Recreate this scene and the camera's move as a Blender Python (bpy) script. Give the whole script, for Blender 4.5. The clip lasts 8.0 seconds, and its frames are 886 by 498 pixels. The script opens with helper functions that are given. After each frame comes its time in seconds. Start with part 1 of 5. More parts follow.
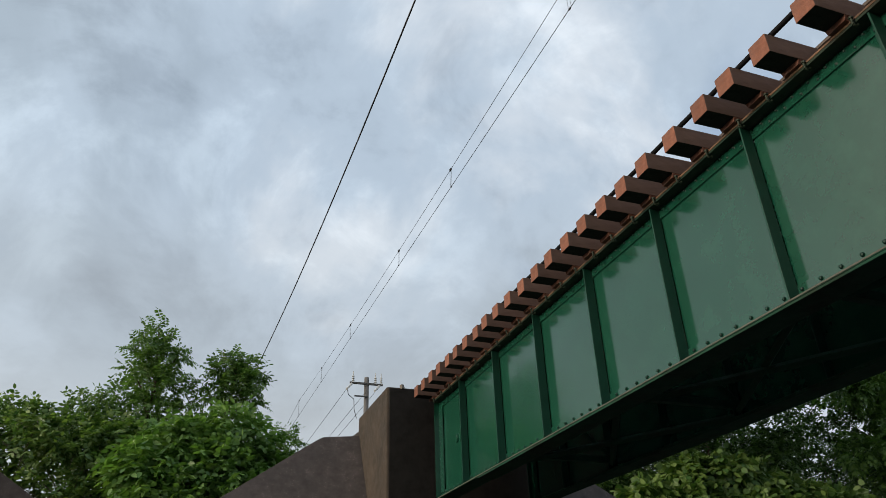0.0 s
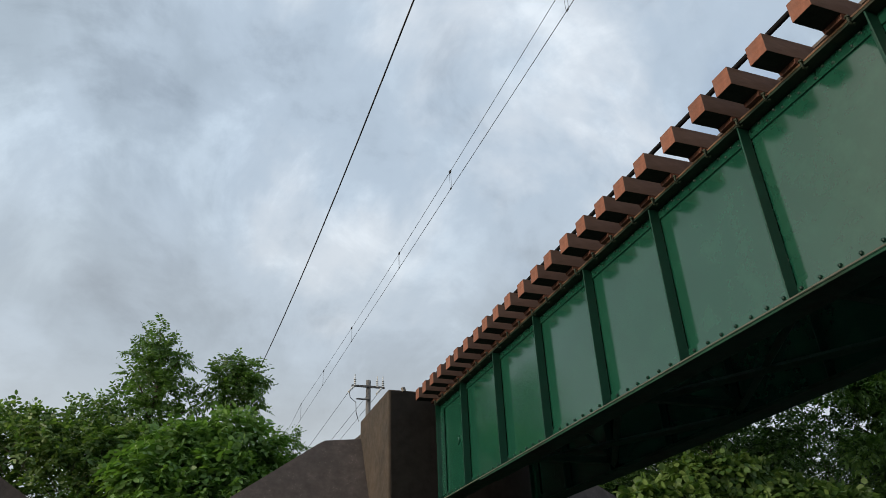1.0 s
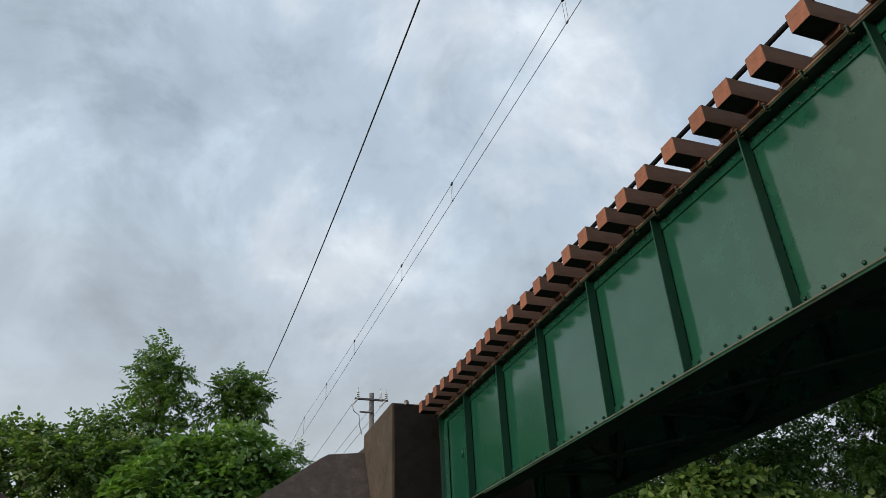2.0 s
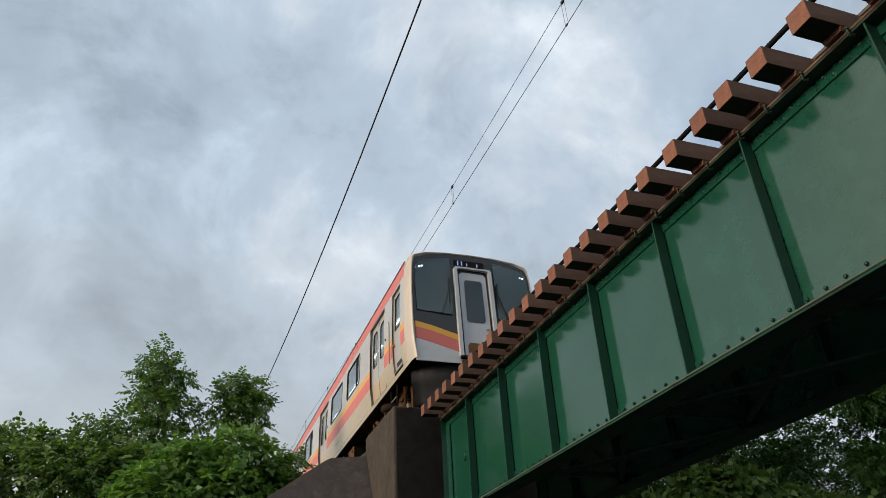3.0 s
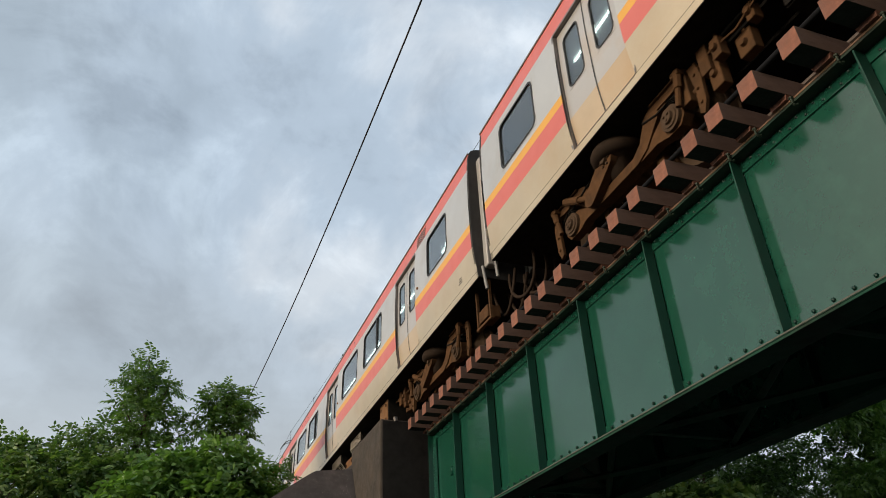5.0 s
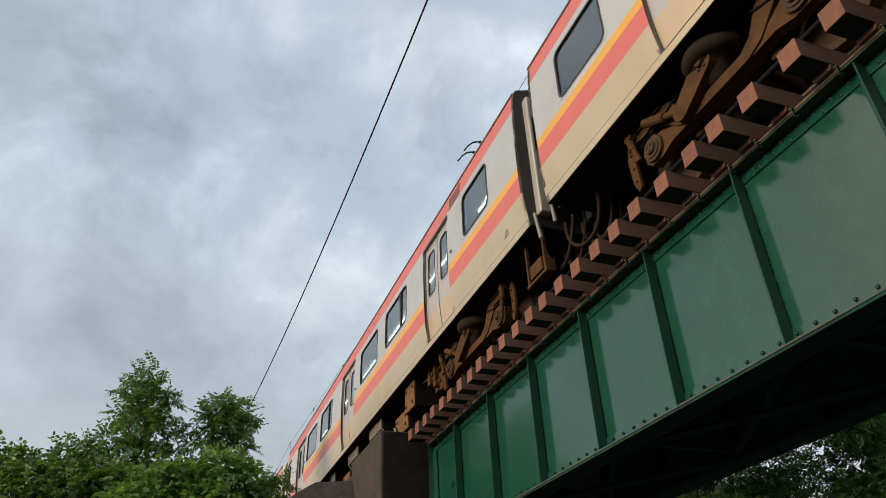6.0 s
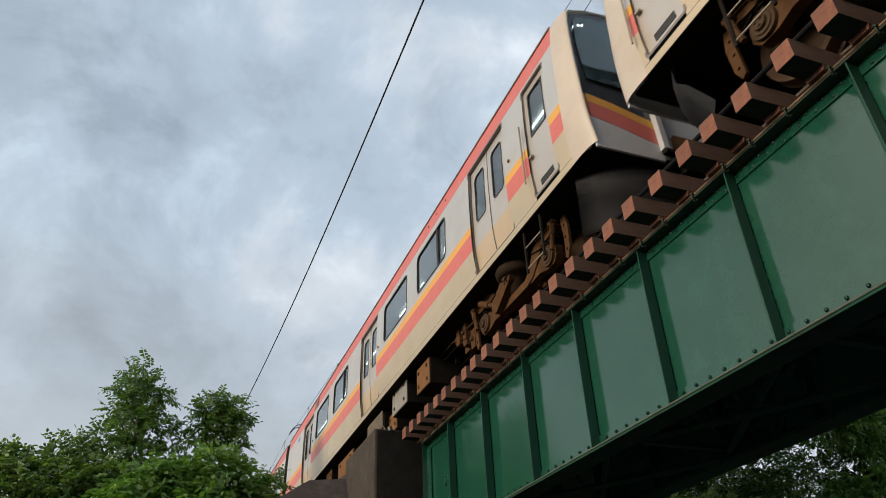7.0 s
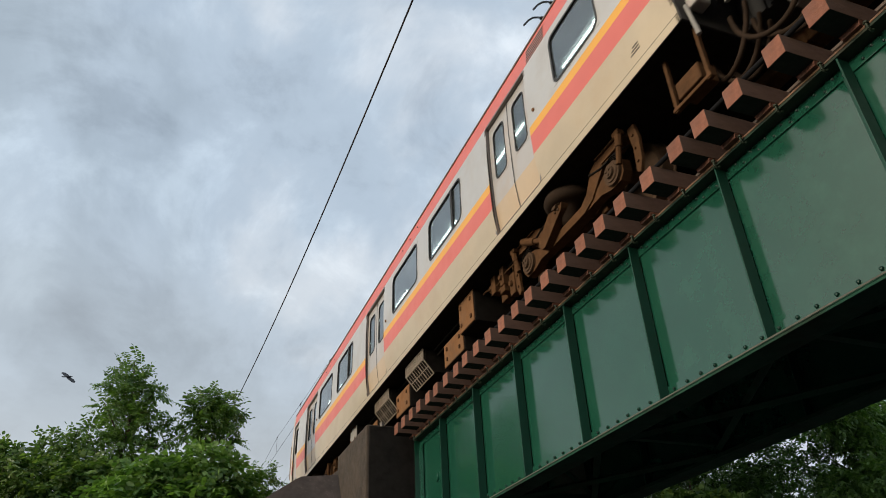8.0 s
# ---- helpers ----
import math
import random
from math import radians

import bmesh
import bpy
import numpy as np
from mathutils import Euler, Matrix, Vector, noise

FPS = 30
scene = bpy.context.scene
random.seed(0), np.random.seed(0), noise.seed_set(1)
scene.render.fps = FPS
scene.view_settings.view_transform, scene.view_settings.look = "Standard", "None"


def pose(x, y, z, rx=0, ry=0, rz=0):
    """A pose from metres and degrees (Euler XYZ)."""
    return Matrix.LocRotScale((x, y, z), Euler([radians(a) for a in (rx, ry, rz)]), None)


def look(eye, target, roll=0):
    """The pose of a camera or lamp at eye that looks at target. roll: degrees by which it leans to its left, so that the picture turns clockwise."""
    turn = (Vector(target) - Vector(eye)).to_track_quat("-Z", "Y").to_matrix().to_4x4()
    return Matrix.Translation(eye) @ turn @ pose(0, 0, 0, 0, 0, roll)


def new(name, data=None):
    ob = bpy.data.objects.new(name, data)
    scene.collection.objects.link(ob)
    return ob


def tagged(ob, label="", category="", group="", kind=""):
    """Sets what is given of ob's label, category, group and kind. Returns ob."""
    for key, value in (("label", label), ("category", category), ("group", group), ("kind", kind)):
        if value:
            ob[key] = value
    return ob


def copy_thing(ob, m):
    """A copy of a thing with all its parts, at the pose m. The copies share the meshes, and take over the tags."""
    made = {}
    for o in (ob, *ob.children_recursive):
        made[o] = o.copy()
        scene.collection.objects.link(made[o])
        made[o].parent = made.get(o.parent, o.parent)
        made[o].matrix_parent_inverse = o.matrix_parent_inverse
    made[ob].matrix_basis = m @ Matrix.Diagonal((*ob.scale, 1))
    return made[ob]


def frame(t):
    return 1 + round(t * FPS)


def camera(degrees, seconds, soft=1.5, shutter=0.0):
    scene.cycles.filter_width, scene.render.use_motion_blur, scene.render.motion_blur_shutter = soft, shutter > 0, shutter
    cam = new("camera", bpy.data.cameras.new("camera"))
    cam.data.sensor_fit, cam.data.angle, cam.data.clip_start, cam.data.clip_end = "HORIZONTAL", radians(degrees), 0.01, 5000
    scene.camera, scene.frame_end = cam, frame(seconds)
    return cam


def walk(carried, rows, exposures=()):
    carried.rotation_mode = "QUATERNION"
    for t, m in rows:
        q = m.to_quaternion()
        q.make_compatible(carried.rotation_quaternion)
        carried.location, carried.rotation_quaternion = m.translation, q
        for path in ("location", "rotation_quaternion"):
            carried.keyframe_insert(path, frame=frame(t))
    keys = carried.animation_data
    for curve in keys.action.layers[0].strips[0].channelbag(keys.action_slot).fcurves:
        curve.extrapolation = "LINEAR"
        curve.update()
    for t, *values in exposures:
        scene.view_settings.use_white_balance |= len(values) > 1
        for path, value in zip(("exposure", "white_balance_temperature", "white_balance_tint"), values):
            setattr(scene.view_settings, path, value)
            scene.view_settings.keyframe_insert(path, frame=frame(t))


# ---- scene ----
cam = camera(63.3, 8.0, soft=0.6, shutter=0.03)
PATH = [
    (0, (0.206, 0.04, 1.737), (0.827, 1.669, 2.717), -2.0),
    (0.5, (0.195, 0.036, 1.739), (0.817, 1.663, 2.723), -2.5),
    (1, (0.219, 0.031, 1.737), (0.837, 1.658, 2.722), -2.5),
    (1.5, (0.234, 0.03, 1.741), (0.844, 1.648, 2.745), -2.6),
    (3, (0.205, 0.028, 1.751), (0.811, 1.638, 2.771), -3.2),
    (3.5, (0.224, 0.019, 1.747), (0.831, 1.62, 2.781), -3.1),
    (4, (0.198, -0.001, 1.783), (0.811, 1.594, 2.823), -3.2),
    (4.5, (0.173, 0.003, 1.793), (0.802, 1.593, 2.831), -3.0),
    (6, (0.168, 0.007, 1.803), (0.795, 1.578, 2.871), -2.8),
    (6.5, (0.185, -0.007, 1.779), (0.805, 1.561, 2.854), -2.6),
    (7, (0.179, 0.003, 1.761), (0.816, 1.569, 2.83), -2.6),
    (7.5, (0.199, 0.012, 1.775), (0.848, 1.581, 2.833), -2.9),
    (8, (0.2, 0.011, 1.784), (0.858, 1.577, 2.841), -3.0),
]
walk(cam, [(t, look(eye, target, roll)) for t, eye, target, roll in PATH])

# ---- light ----
SUN_DIR = Vector((-0.91, -0.13, 0.245)).normalized()      # towards the low sun behind thin cloud
world = bpy.data.worlds.new("world")
scene.world = world
world.use_nodes = True


def build_sky():
    nt = world.node_tree
    nt.nodes.clear()
    n, l = nt.nodes.new, nt.links.new
    out, bg = n("ShaderNodeOutputWorld"), n("ShaderNodeBackground")
    sky = n("ShaderNodeTexSky")
    sky.sky_type, sky.sun_disc = "NISHITA", False
    sky.sun_elevation, sky.sun_rotation = math.asin(SUN_DIR.z), math.atan2(SUN_DIR.x, SUN_DIR.y)
    tc, sep = n("ShaderNodeTexCoord"), n("ShaderNodeSeparateXYZ")
    l(tc.outputs["Generated"], sep.inputs[0])
    # cloud sheet: the direction is laid on a plane overhead, so that clouds crowd towards the horizon
    zc = n("ShaderNodeMath"); zc.operation = "MAXIMUM"; zc.inputs[1].default_value = 0.0
    l(sep.outputs["Z"], zc.inputs[0])
    za = n("ShaderNodeMath"); za.operation = "ADD"; za.inputs[1].default_value = 0.75
    l(zc.outputs[0], za.inputs[0])
    px = n("ShaderNodeMath"); px.operation = "DIVIDE"; l(sep.outputs["X"], px.inputs[0]); l(za.outputs[0], px.inputs[1])
    py = n("ShaderNodeMath"); py.operation = "DIVIDE"; l(sep.outputs["Y"], py.inputs[0]); l(za.outputs[0], py.inputs[1])
    plane = n("ShaderNodeCombineXYZ"); l(px.outputs[0], plane.inputs[0]); l(py.outputs[0], plane.inputs[1])

    def cloud(scale, detail, rough, distort, offset):
        mp = n("ShaderNodeMapping"); mp.inputs["Location"].default_value = offset
        l(plane.outputs[0], mp.inputs["Vector"])
        t = n("ShaderNodeTexNoise")
        t.inputs["Scale"].default_value, t.inputs["Detail"].default_value = scale, detail
        t.inputs["Roughness"].default_value, t.inputs["Distortion"].default_value = rough, distort
        l(mp.outputs[0], t.inputs["Vector"])
        return t.outputs["Fac"]

    def ramp(fac, stops):
        r = n("ShaderNodeValToRGB")
        r.color_ramp.interpolation = "EASE"
        while len(r.color_ramp.elements) < len(stops):
            r.color_ramp.elements.new(0.5)
        for e, (p, c) in zip(r.color_ramp.elements, stops):
            e.position, e.color = p, (*c, 1)
        l(fac, r.inputs[0])
        return r.outputs[0]

    def mix(kind, fac, a, b):
        m = n("ShaderNodeMix"); m.data_type, m.blend_type = "RGBA", kind
        if isinstance(fac, float):
            m.inputs[0].default_value = fac
        else:
            l(fac, m.inputs[0])
        for s, v in ((6, a), (7, b)):
            if isinstance(v, tuple):
                m.inputs[s].default_value = (*v, 1)
            else:
                l(v, m.inputs[s])
        return m.outputs[2]

    # open sky shows blue only in the thin places of the cloud sheet
    blue = mix("MULTIPLY", 1.0, sky.outputs[0], (0.15, 0.17, 0.19))
    base = ramp(cloud(2.6, 7, 0.55, 0.35, (1.1, 2.4, 0)), ((0.34, (0.29, 0.355, 0.435)), (0.45, (0.385, 0.47, 0.565)), (0.55, (0.475, 0.575, 0.69)), (0.67, (0.68, 0.75, 0.83))))
    fine = ramp(cloud(6.5, 8, 0.6, 0.4, (0.4, 7.1, 0)), ((0.33, (0.80, 0.805, 0.815)), (0.50, (1.0, 1.0, 1.0)), (0.68, (1.25, 1.235, 1.21))))
    clouds = mix("MULTIPLY", 1.0, base, fine)
    cover = ramp(cloud(3.0, 6, 0.5, 0.4, (5.0, 3.2, 0)), ((0.30, (0.45, 0.45, 0.45)), (0.46, (1, 1, 1)), (1.0, (1, 1, 1))))
    sheet = mix("MIX", cover, blue, clouds)
    # the low sun's glow through the haze, widest along the horizon
    dot = n("ShaderNodeVectorMath"); dot.operation = "DOT_PRODUCT"
    flat = Vector((SUN_DIR.x, SUN_DIR.y, 0.12)).normalized()
    l(tc.outputs["Generated"], dot.inputs[0]); dot.inputs[1].default_value = flat
    glow = ramp(dot.outputs["Value"], ((0.0, (0, 0, 0)), (0.22, (0.035, 0.036, 0.03)), (0.55, (0.13, 0.115, 0.095)), (0.85, (0.80, 0.55, 0.34)), (1.0, (2.0, 1.3, 0.72))))
    total = mix("ADD", 1.0, sheet, glow)
    # pale haze at the horizon
    haze = ramp(sep.outputs["Z"], ((0.0, (1, 1, 1)), (0.22, (0.62, 0.62, 0.62)), (0.40, (0.28, 0.28, 0.28)), (0.60, (0, 0, 0))))
    hz = n("ShaderNodeSeparateColor"); l(haze, hz.inputs[0])
    total = mix("MIX", hz.outputs[0], total, (0.615, 0.65, 0.665))
    l(total, bg.inputs[0])
    bg.inputs[1].default_value = 1.0
    l(bg.outputs[0], out.inputs[0])


build_sky()
sun = new("sun", bpy.data.lights.new("sun", "SUN"))
sun.data.energy, sun.data.angle, sun.data.color = 2.9, radians(24), (1.0, 0.87, 0.68)
sun.matrix_world = look(SUN_DIR * 50, (0, 0, 0))


# ---- materials ----
def material(name, colour, rough=0.6, metal=0.0, vary=0.15, scale=6.0, bump=0.0, bump_scale=60.0, stain=None, stain_scale=1.2, stain_amount=0.5, per_object=0.0, per_island=0.0, spec=0.5, emit=None, stretch=(1, 1, 1), speckle=None):
    m = bpy.data.materials.new(name)
    m.use_nodes = True
    nt = m.node_tree
    n, l = nt.nodes.new, nt.links.new
    b = nt.nodes["Principled BSDF"]
    b.inputs["Roughness"].default_value, b.inputs["Metallic"].default_value = rough, metal
    b.inputs["Specular IOR Level"].default_value = spec
    tc = n("ShaderNodeTexCoord")
    mp = n("ShaderNodeMapping"); mp.inputs["Scale"].default_value = stretch
    l(tc.outputs["Object"], mp.inputs["Vector"])

    def tex(s, detail=5, rough_=0.6):
        t = n("ShaderNodeTexNoise")
        t.inputs["Scale"].default_value, t.inputs["Detail"].default_value, t.inputs["Roughness"].default_value = s, detail, rough_
        l(mp.outputs[0], t.inputs["Vector"])
        return t.outputs["Fac"]

    def spread(fac, lo, hi, a, c):
        r = n("ShaderNodeMapRange")
        for s, v in zip((1, 2, 3, 4), (lo, hi, a, c)):
            r.inputs[s].default_value = v
        l(fac, r.inputs[0])
        return r.outputs[0]

    def mixed(kind, fac, a, c):
        x = n("ShaderNodeMix"); x.data_type, x.blend_type = "RGBA", kind
        if isinstance(fac, (int, float)):
            x.inputs[0].default_value = fac
        else:
            l(fac, x.inputs[0])
        for s, v in ((6, a), (7, c)):
            if isinstance(v, tuple):
                x.inputs[s].default_value = (*v, 1)
            else:
                l(v, x.inputs[s])
        return x.outputs[2]

    def grey(value):
        c = n("ShaderNodeCombineColor")
        for i in range(3):
            l(value, c.inputs[i])
        return c.outputs[0]

    col = mixed("MULTIPLY", 1.0, tuple(colour), grey(spread(tex(scale), 0.25, 0.75, 1 - vary, 1 + vary)))
    if stain:
        col = mixed("MIX", spread(tex(stain_scale, 7, 0.65), 0.48, 0.72, 0.0, stain_amount), col, tuple(stain))
    if speckle:
        # pale aggregate showing through the worn face
        vo = n("ShaderNodeTexVoronoi"); vo.inputs["Scale"].default_value = 26.0
        l(mp.outputs[0], vo.inputs["Vector"])
        near = spread(vo.outputs["Distance"], 0.10, 0.22, 1.0, 0.0)
        some = spread(tex(5.0, 3), 0.50, 0.62, 0.0, 0.8)
        both = n("ShaderNodeMath"); both.operation = "MULTIPLY"; l(near, both.inputs[0]); l(some, both.inputs[1])
        col = mixed("MIX", both.outputs[0], col, tuple(speckle))
    if per_object:
        oi = n("ShaderNodeObjectInfo")
        col = mixed("MULTIPLY", 1.0, col, grey(spread(oi.outputs["Random"], 0, 1, 1 - per_object, 1 + per_object)))
    if per_island:
        ge = n("ShaderNodeNewGeometry")
        col = mixed("MULTIPLY", 1.0, col, grey(spread(ge.outputs["Random Per Island"], 0, 1, 1 - per_island, 1 + per_island)))
    l(col, b.inputs["Base Color"])
    l(spread(tex(scale * 2.3), 0.3, 0.7, max(0.02, rough * 0.85), min(1, rough * 1.15)), b.inputs["Roughness"])
    if bump:
        bp = n("ShaderNodeBump"); bp.inputs["Strength"].default_value, bp.inputs["Distance"].default_value = bump, 0.01
        l(tex(bump_scale, 6), bp.inputs["Height"]); l(bp.outputs[0], b.inputs["Normal"])
    if emit:
        b.inputs["Emission Color"].default_value, b.inputs["Emission Strength"].default_value = (*emit[0], 1), emit[1]
    return m


def glass(name, tint, rough=0.02, ior=1.45):
    m = bpy.data.materials.new(name)
    m.use_nodes = True
    b = m.node_tree.nodes["Principled BSDF"]
    b.inputs["Base Color"].default_value = (*tint, 1)
    b.inputs["Transmission Weight"].default_value, b.inputs["Roughness"].default_value, b.inputs["IOR"].default_value = 1.0, rough, ior
    return m


def leaf_material(name, a, b_, rough=0.5):
    m = bpy.data.materials.new(name)
    m.use_nodes = True
    nt = m.node_tree
    n, l = nt.nodes.new, nt.links.new
    b, out = nt.nodes["Principled BSDF"], nt.nodes["Material Output"]
    ge, oi = n("ShaderNodeNewGeometry"), n("ShaderNodeObjectInfo")
    r = n("ShaderNodeValToRGB")
    r.color_ramp.elements[0].color, r.color_ramp.elements[1].color = (*a, 1), (*b_, 1)
    l(ge.outputs["Random Per Island"], r.inputs[0])
    l(r.outputs[0], b.inputs["Base Color"])
    b.inputs["Roughness"].default_value = rough
    tr, mx = n("ShaderNodeBsdfTranslucent"), n("ShaderNodeMixShader")
    br = n("ShaderNodeMix"); br.data_type, br.blend_type = "RGBA", "MULTIPLY"
    br.inputs[0].default_value = 1.0; br.inputs[7].default_value = (1.3, 1.5, 0.6, 1)
    l(r.outputs[0], br.inputs[6]); l(br.outputs[2], tr.inputs[0])
    mx.inputs[0].default_value = 0.35
    l(b.outputs[0], mx.inputs[1]); l(tr.outputs[0], mx.inputs[2]); l(mx.outputs[0], out.inputs[0])
    return m


RIVET = material("green_rivets", (0.006, 0.030, 0.022), 0.4, vary=0.2, scale=20, spec=0.3)
# Girder green made duller and darker: the stiffeners' shade is put into it.
STIFF_PAINT = material("shaded_satin_green", (0.007, 0.050, 0.034), 0.45, vary=0.15, scale=4, bump=0.05, bump_scale=8, stain=(0.012, 0.035, 0.026), stain_scale=3.0, stain_amount=0.4, spec=0.25)
TOP_PAINT = material("weathered_green", (0.010, 0.030, 0.018), 0.6, vary=0.3, scale=6, stain=(0.05, 0.03, 0.018), stain_scale=3, stain_amount=0.7, spec=0.3)
GREEN = material("green_paint", (0.008, 0.058, 0.036), 0.14, vary=0.10, scale=2.0, bump=0.05, bump_scale=5, stain=(0.03, 0.12, 0.075), stain_scale=3.0, stain_amount=0.25, spec=1.0)
GREEN_DIRTY = material("green_paint_underside", (0.015, 0.055, 0.036), 0.85, vary=0.25, scale=4, bump=0.1, bump_scale=40, stain=(0.02, 0.016, 0.012), stain_amount=0.7, spec=0.15)
RUST = material("rusty_steel", (0.16, 0.085, 0.045), 0.75, vary=0.35, scale=14, bump=0.3, bump_scale=80, stain=(0.05, 0.035, 0.025), stain_scale=5, stain_amount=0.8)
RAIL = material("rail_steel", (0.10, 0.075, 0.06), 0.5, metal=0.6, vary=0.25, scale=10, bump=0.1)
SLEEPER = material("sleeper_composite", (0.21, 0.086, 0.054), 0.75, vary=0.3, scale=9, bump=0.4, bump_scale=45, stain=(0.10, 0.065, 0.055), stain_scale=4, stain_amount=0.8, spec=0.25, per_object=0.14, stretch=(0.35, 1, 1))
CONCRETE = material("weathered_concrete", (0.046, 0.034, 0.024), 0.9, vary=0.3, scale=3.0, bump=0.5, bump_scale=35, stain=(0.020, 0.016, 0.012), stain_scale=1.1, stain_amount=0.85)
TIMBER_SIDE = material("weathered_timber", (0.135, 0.084, 0.066), 0.85, vary=0.3, scale=7, bump=0.4, bump_scale=45, stain=(0.062, 0.045, 0.038), stain_scale=4, stain_amount=0.8, spec=0.2, per_object=0.14, stretch=(0.3, 1, 1))
# Near-black bed colour: the shade under the sleepers is put into the timber.
TIMBER_SHADE = material("shaded_timber_bed", (0.022, 0.024, 0.022), 0.8, vary=0.3, scale=9, bump=0.4, bump_scale=40, spec=0.2)
# Concrete darkened to carry the shade of the abutment's front.
CONCRETE_SHADE = material("shade_black_concrete", (0.018, 0.016, 0.0145), 0.95, vary=0.4, scale=4.0, bump=0.5, bump_scale=35, stain=(0.016, 0.015, 0.013), stain_scale=1.0, stain_amount=0.8, spec=0.2)
CONCRETE_DARK = material("sooty_concrete", (0.060, 0.049, 0.046), 0.92, vary=0.35, scale=5.0, bump=0.55, bump_scale=45, speckle=(0.24, 0.20, 0.18), stain=(0.035, 0.030, 0.028), stain_scale=0.9, stain_amount=0.8)
GRAVEL = material("ballast_stone", (0.17, 0.15, 0.13), 0.9, vary=0.4, scale=12, bump=0.9, bump_scale=25, per_island=0.3)
EARTH = material("earth_bank", (0.055, 0.052, 0.030), 0.95, spec=0.1, vary=0.4, scale=2, bump=0.6, bump_scale=8, stain=(0.04, 0.07, 0.02), stain_amount=0.9)
ASPHALT = material("asphalt", (0.045, 0.045, 0.047), 0.9, spec=0.1, vary=0.2, scale=30, bump=0.4, bump_scale=120)
FLANGE = material("grimy_flange", (0.10, 0.10, 0.085), 0.8, vary=0.3, scale=8, stain=(0.05, 0.06, 0.045), stain_scale=4, stain_amount=0.8, spec=0.2)
DARK_STEEL = material("dark_steel", (0.009, 0.009, 0.010), 0.85, vary=0.2, spec=0.1)
CABLE = material("black_cable", (0.012, 0.012, 0.014), 0.55, vary=0.1)
COPPER = material("contact_wire", (0.022, 0.023, 0.027), 0.5, metal=0.5, vary=0.1)
BARK = material("bark", (0.085, 0.065, 0.048), 0.9, vary=0.4, scale=9, bump=0.6, bump_scale=30)
LEAF_TREE = leaf_material("tree_leaves", (0.052, 0.115, 0.026), (0.140, 0.235, 0.062))
LEAF_BUSH = leaf_material("bush_leaves", (0.066, 0.145, 0.036), (0.175, 0.30, 0.080))
LEAF_HEDGE = leaf_material("hedge_leaves", (0.052, 0.118, 0.030), (0.175, 0.255, 0.075))
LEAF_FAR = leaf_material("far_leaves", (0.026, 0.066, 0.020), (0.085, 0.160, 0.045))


# ---- mesh helpers ----
def box(bm, x0, y0, z0, x1, y1, z1, bevel=0.0):
    vs = [bm.verts.new((x, y, z)) for x in (x0, x1) for y in (y0, y1) for z in (z0, z1)]
    fs = [bm.faces.new([vs[i] for i in q]) for q in ((0, 1, 3, 2), (4, 6, 7, 5), (0, 4, 5, 1), (2, 3, 7, 6), (0, 2, 6, 4), (1, 5, 7, 3))]
    if bevel:
        es = list({e for f in fs for e in f.edges})
        bmesh.ops.bevel(bm, geom=es, offset=bevel, segments=2, affect="EDGES", profile=0.5)
    return vs


def tube(bm, a, b, r0, r1=None, sides=10, caps=True):
    a, b = Vector(a), Vector(b)
    r1 = r0 if r1 is None else r1
    q = (b - a).to_track_quat("Z", "Y")
    rings = []
    for p, r in ((a, r0), (b, r1)):
        rings.append([bm.verts.new(p + q @ Vector((r * math.cos(2 * math.pi * i / sides), r * math.sin(2 * math.pi * i / sides), 0))) for i in range(sides)])
    for i in range(sides):
        bm.faces.new((rings[0][i], rings[0][(i + 1) % sides], rings[1][(i + 1) % sides], rings[1][i]))
    if caps:
        bm.faces.new(rings[0][::-1])
        bm.faces.new(rings[1])


def polyline(bm, pts, r, sides=6):
    for a, b in zip(pts, pts[1:]):
        tube(bm, a, b, r, sides=sides)


def extrude_y(bm, profile, y0, y1):
    """A closed outline of (x, z) points drawn along y."""
    a = [bm.verts.new((x, y0, z)) for x, z in profile]
    b = [bm.verts.new((x, y1, z)) for x, z in profile]
    k = len(profile)
    for i in range(k):
        bm.faces.new((a[i], a[(i + 1) % k], b[(i + 1) % k], b[i]))
    bm.faces.new(a[::-1])
    bm.faces.new(b)


def extrude_x(bm, profile, x0, x1):
    """A closed outline of (y, z) points drawn along x."""
    a = [bm.verts.new((x0, y, z)) for y, z in profile]
    b = [bm.verts.new((x1, y, z)) for y, z in profile]
    k = len(profile)
    for i in range(k):
        bm.faces.new((a[i], a[(i + 1) % k], b[(i + 1) % k], b[i]))
    bm.faces.new(a[::-1])
    bm.faces.new(b)


def mesh_of(name, bm, material_, smooth=False):
    bmesh.ops.recalc_face_normals(bm, faces=bm.faces[:])
    me = bpy.data.meshes.new(name)
    bm.to_mesh(me)
    bm.free()
    me.materials.append(material_)
    if smooth:
        for p in me.polygons:
            p.use_smooth = True
    return me


def part(name, bm, material_, parent=None, label="", smooth=False):
    ob = new(name, mesh_of(name, bm, material_, smooth))
    if parent:
        ob.parent = parent
    return tagged(ob, label)


def thing(name, x, y, z, label, category, group="", kind=""):
    ob = new(name)
    ob.matrix_basis = pose(x, y, z)
    return tagged(ob, label, category, group, kind)


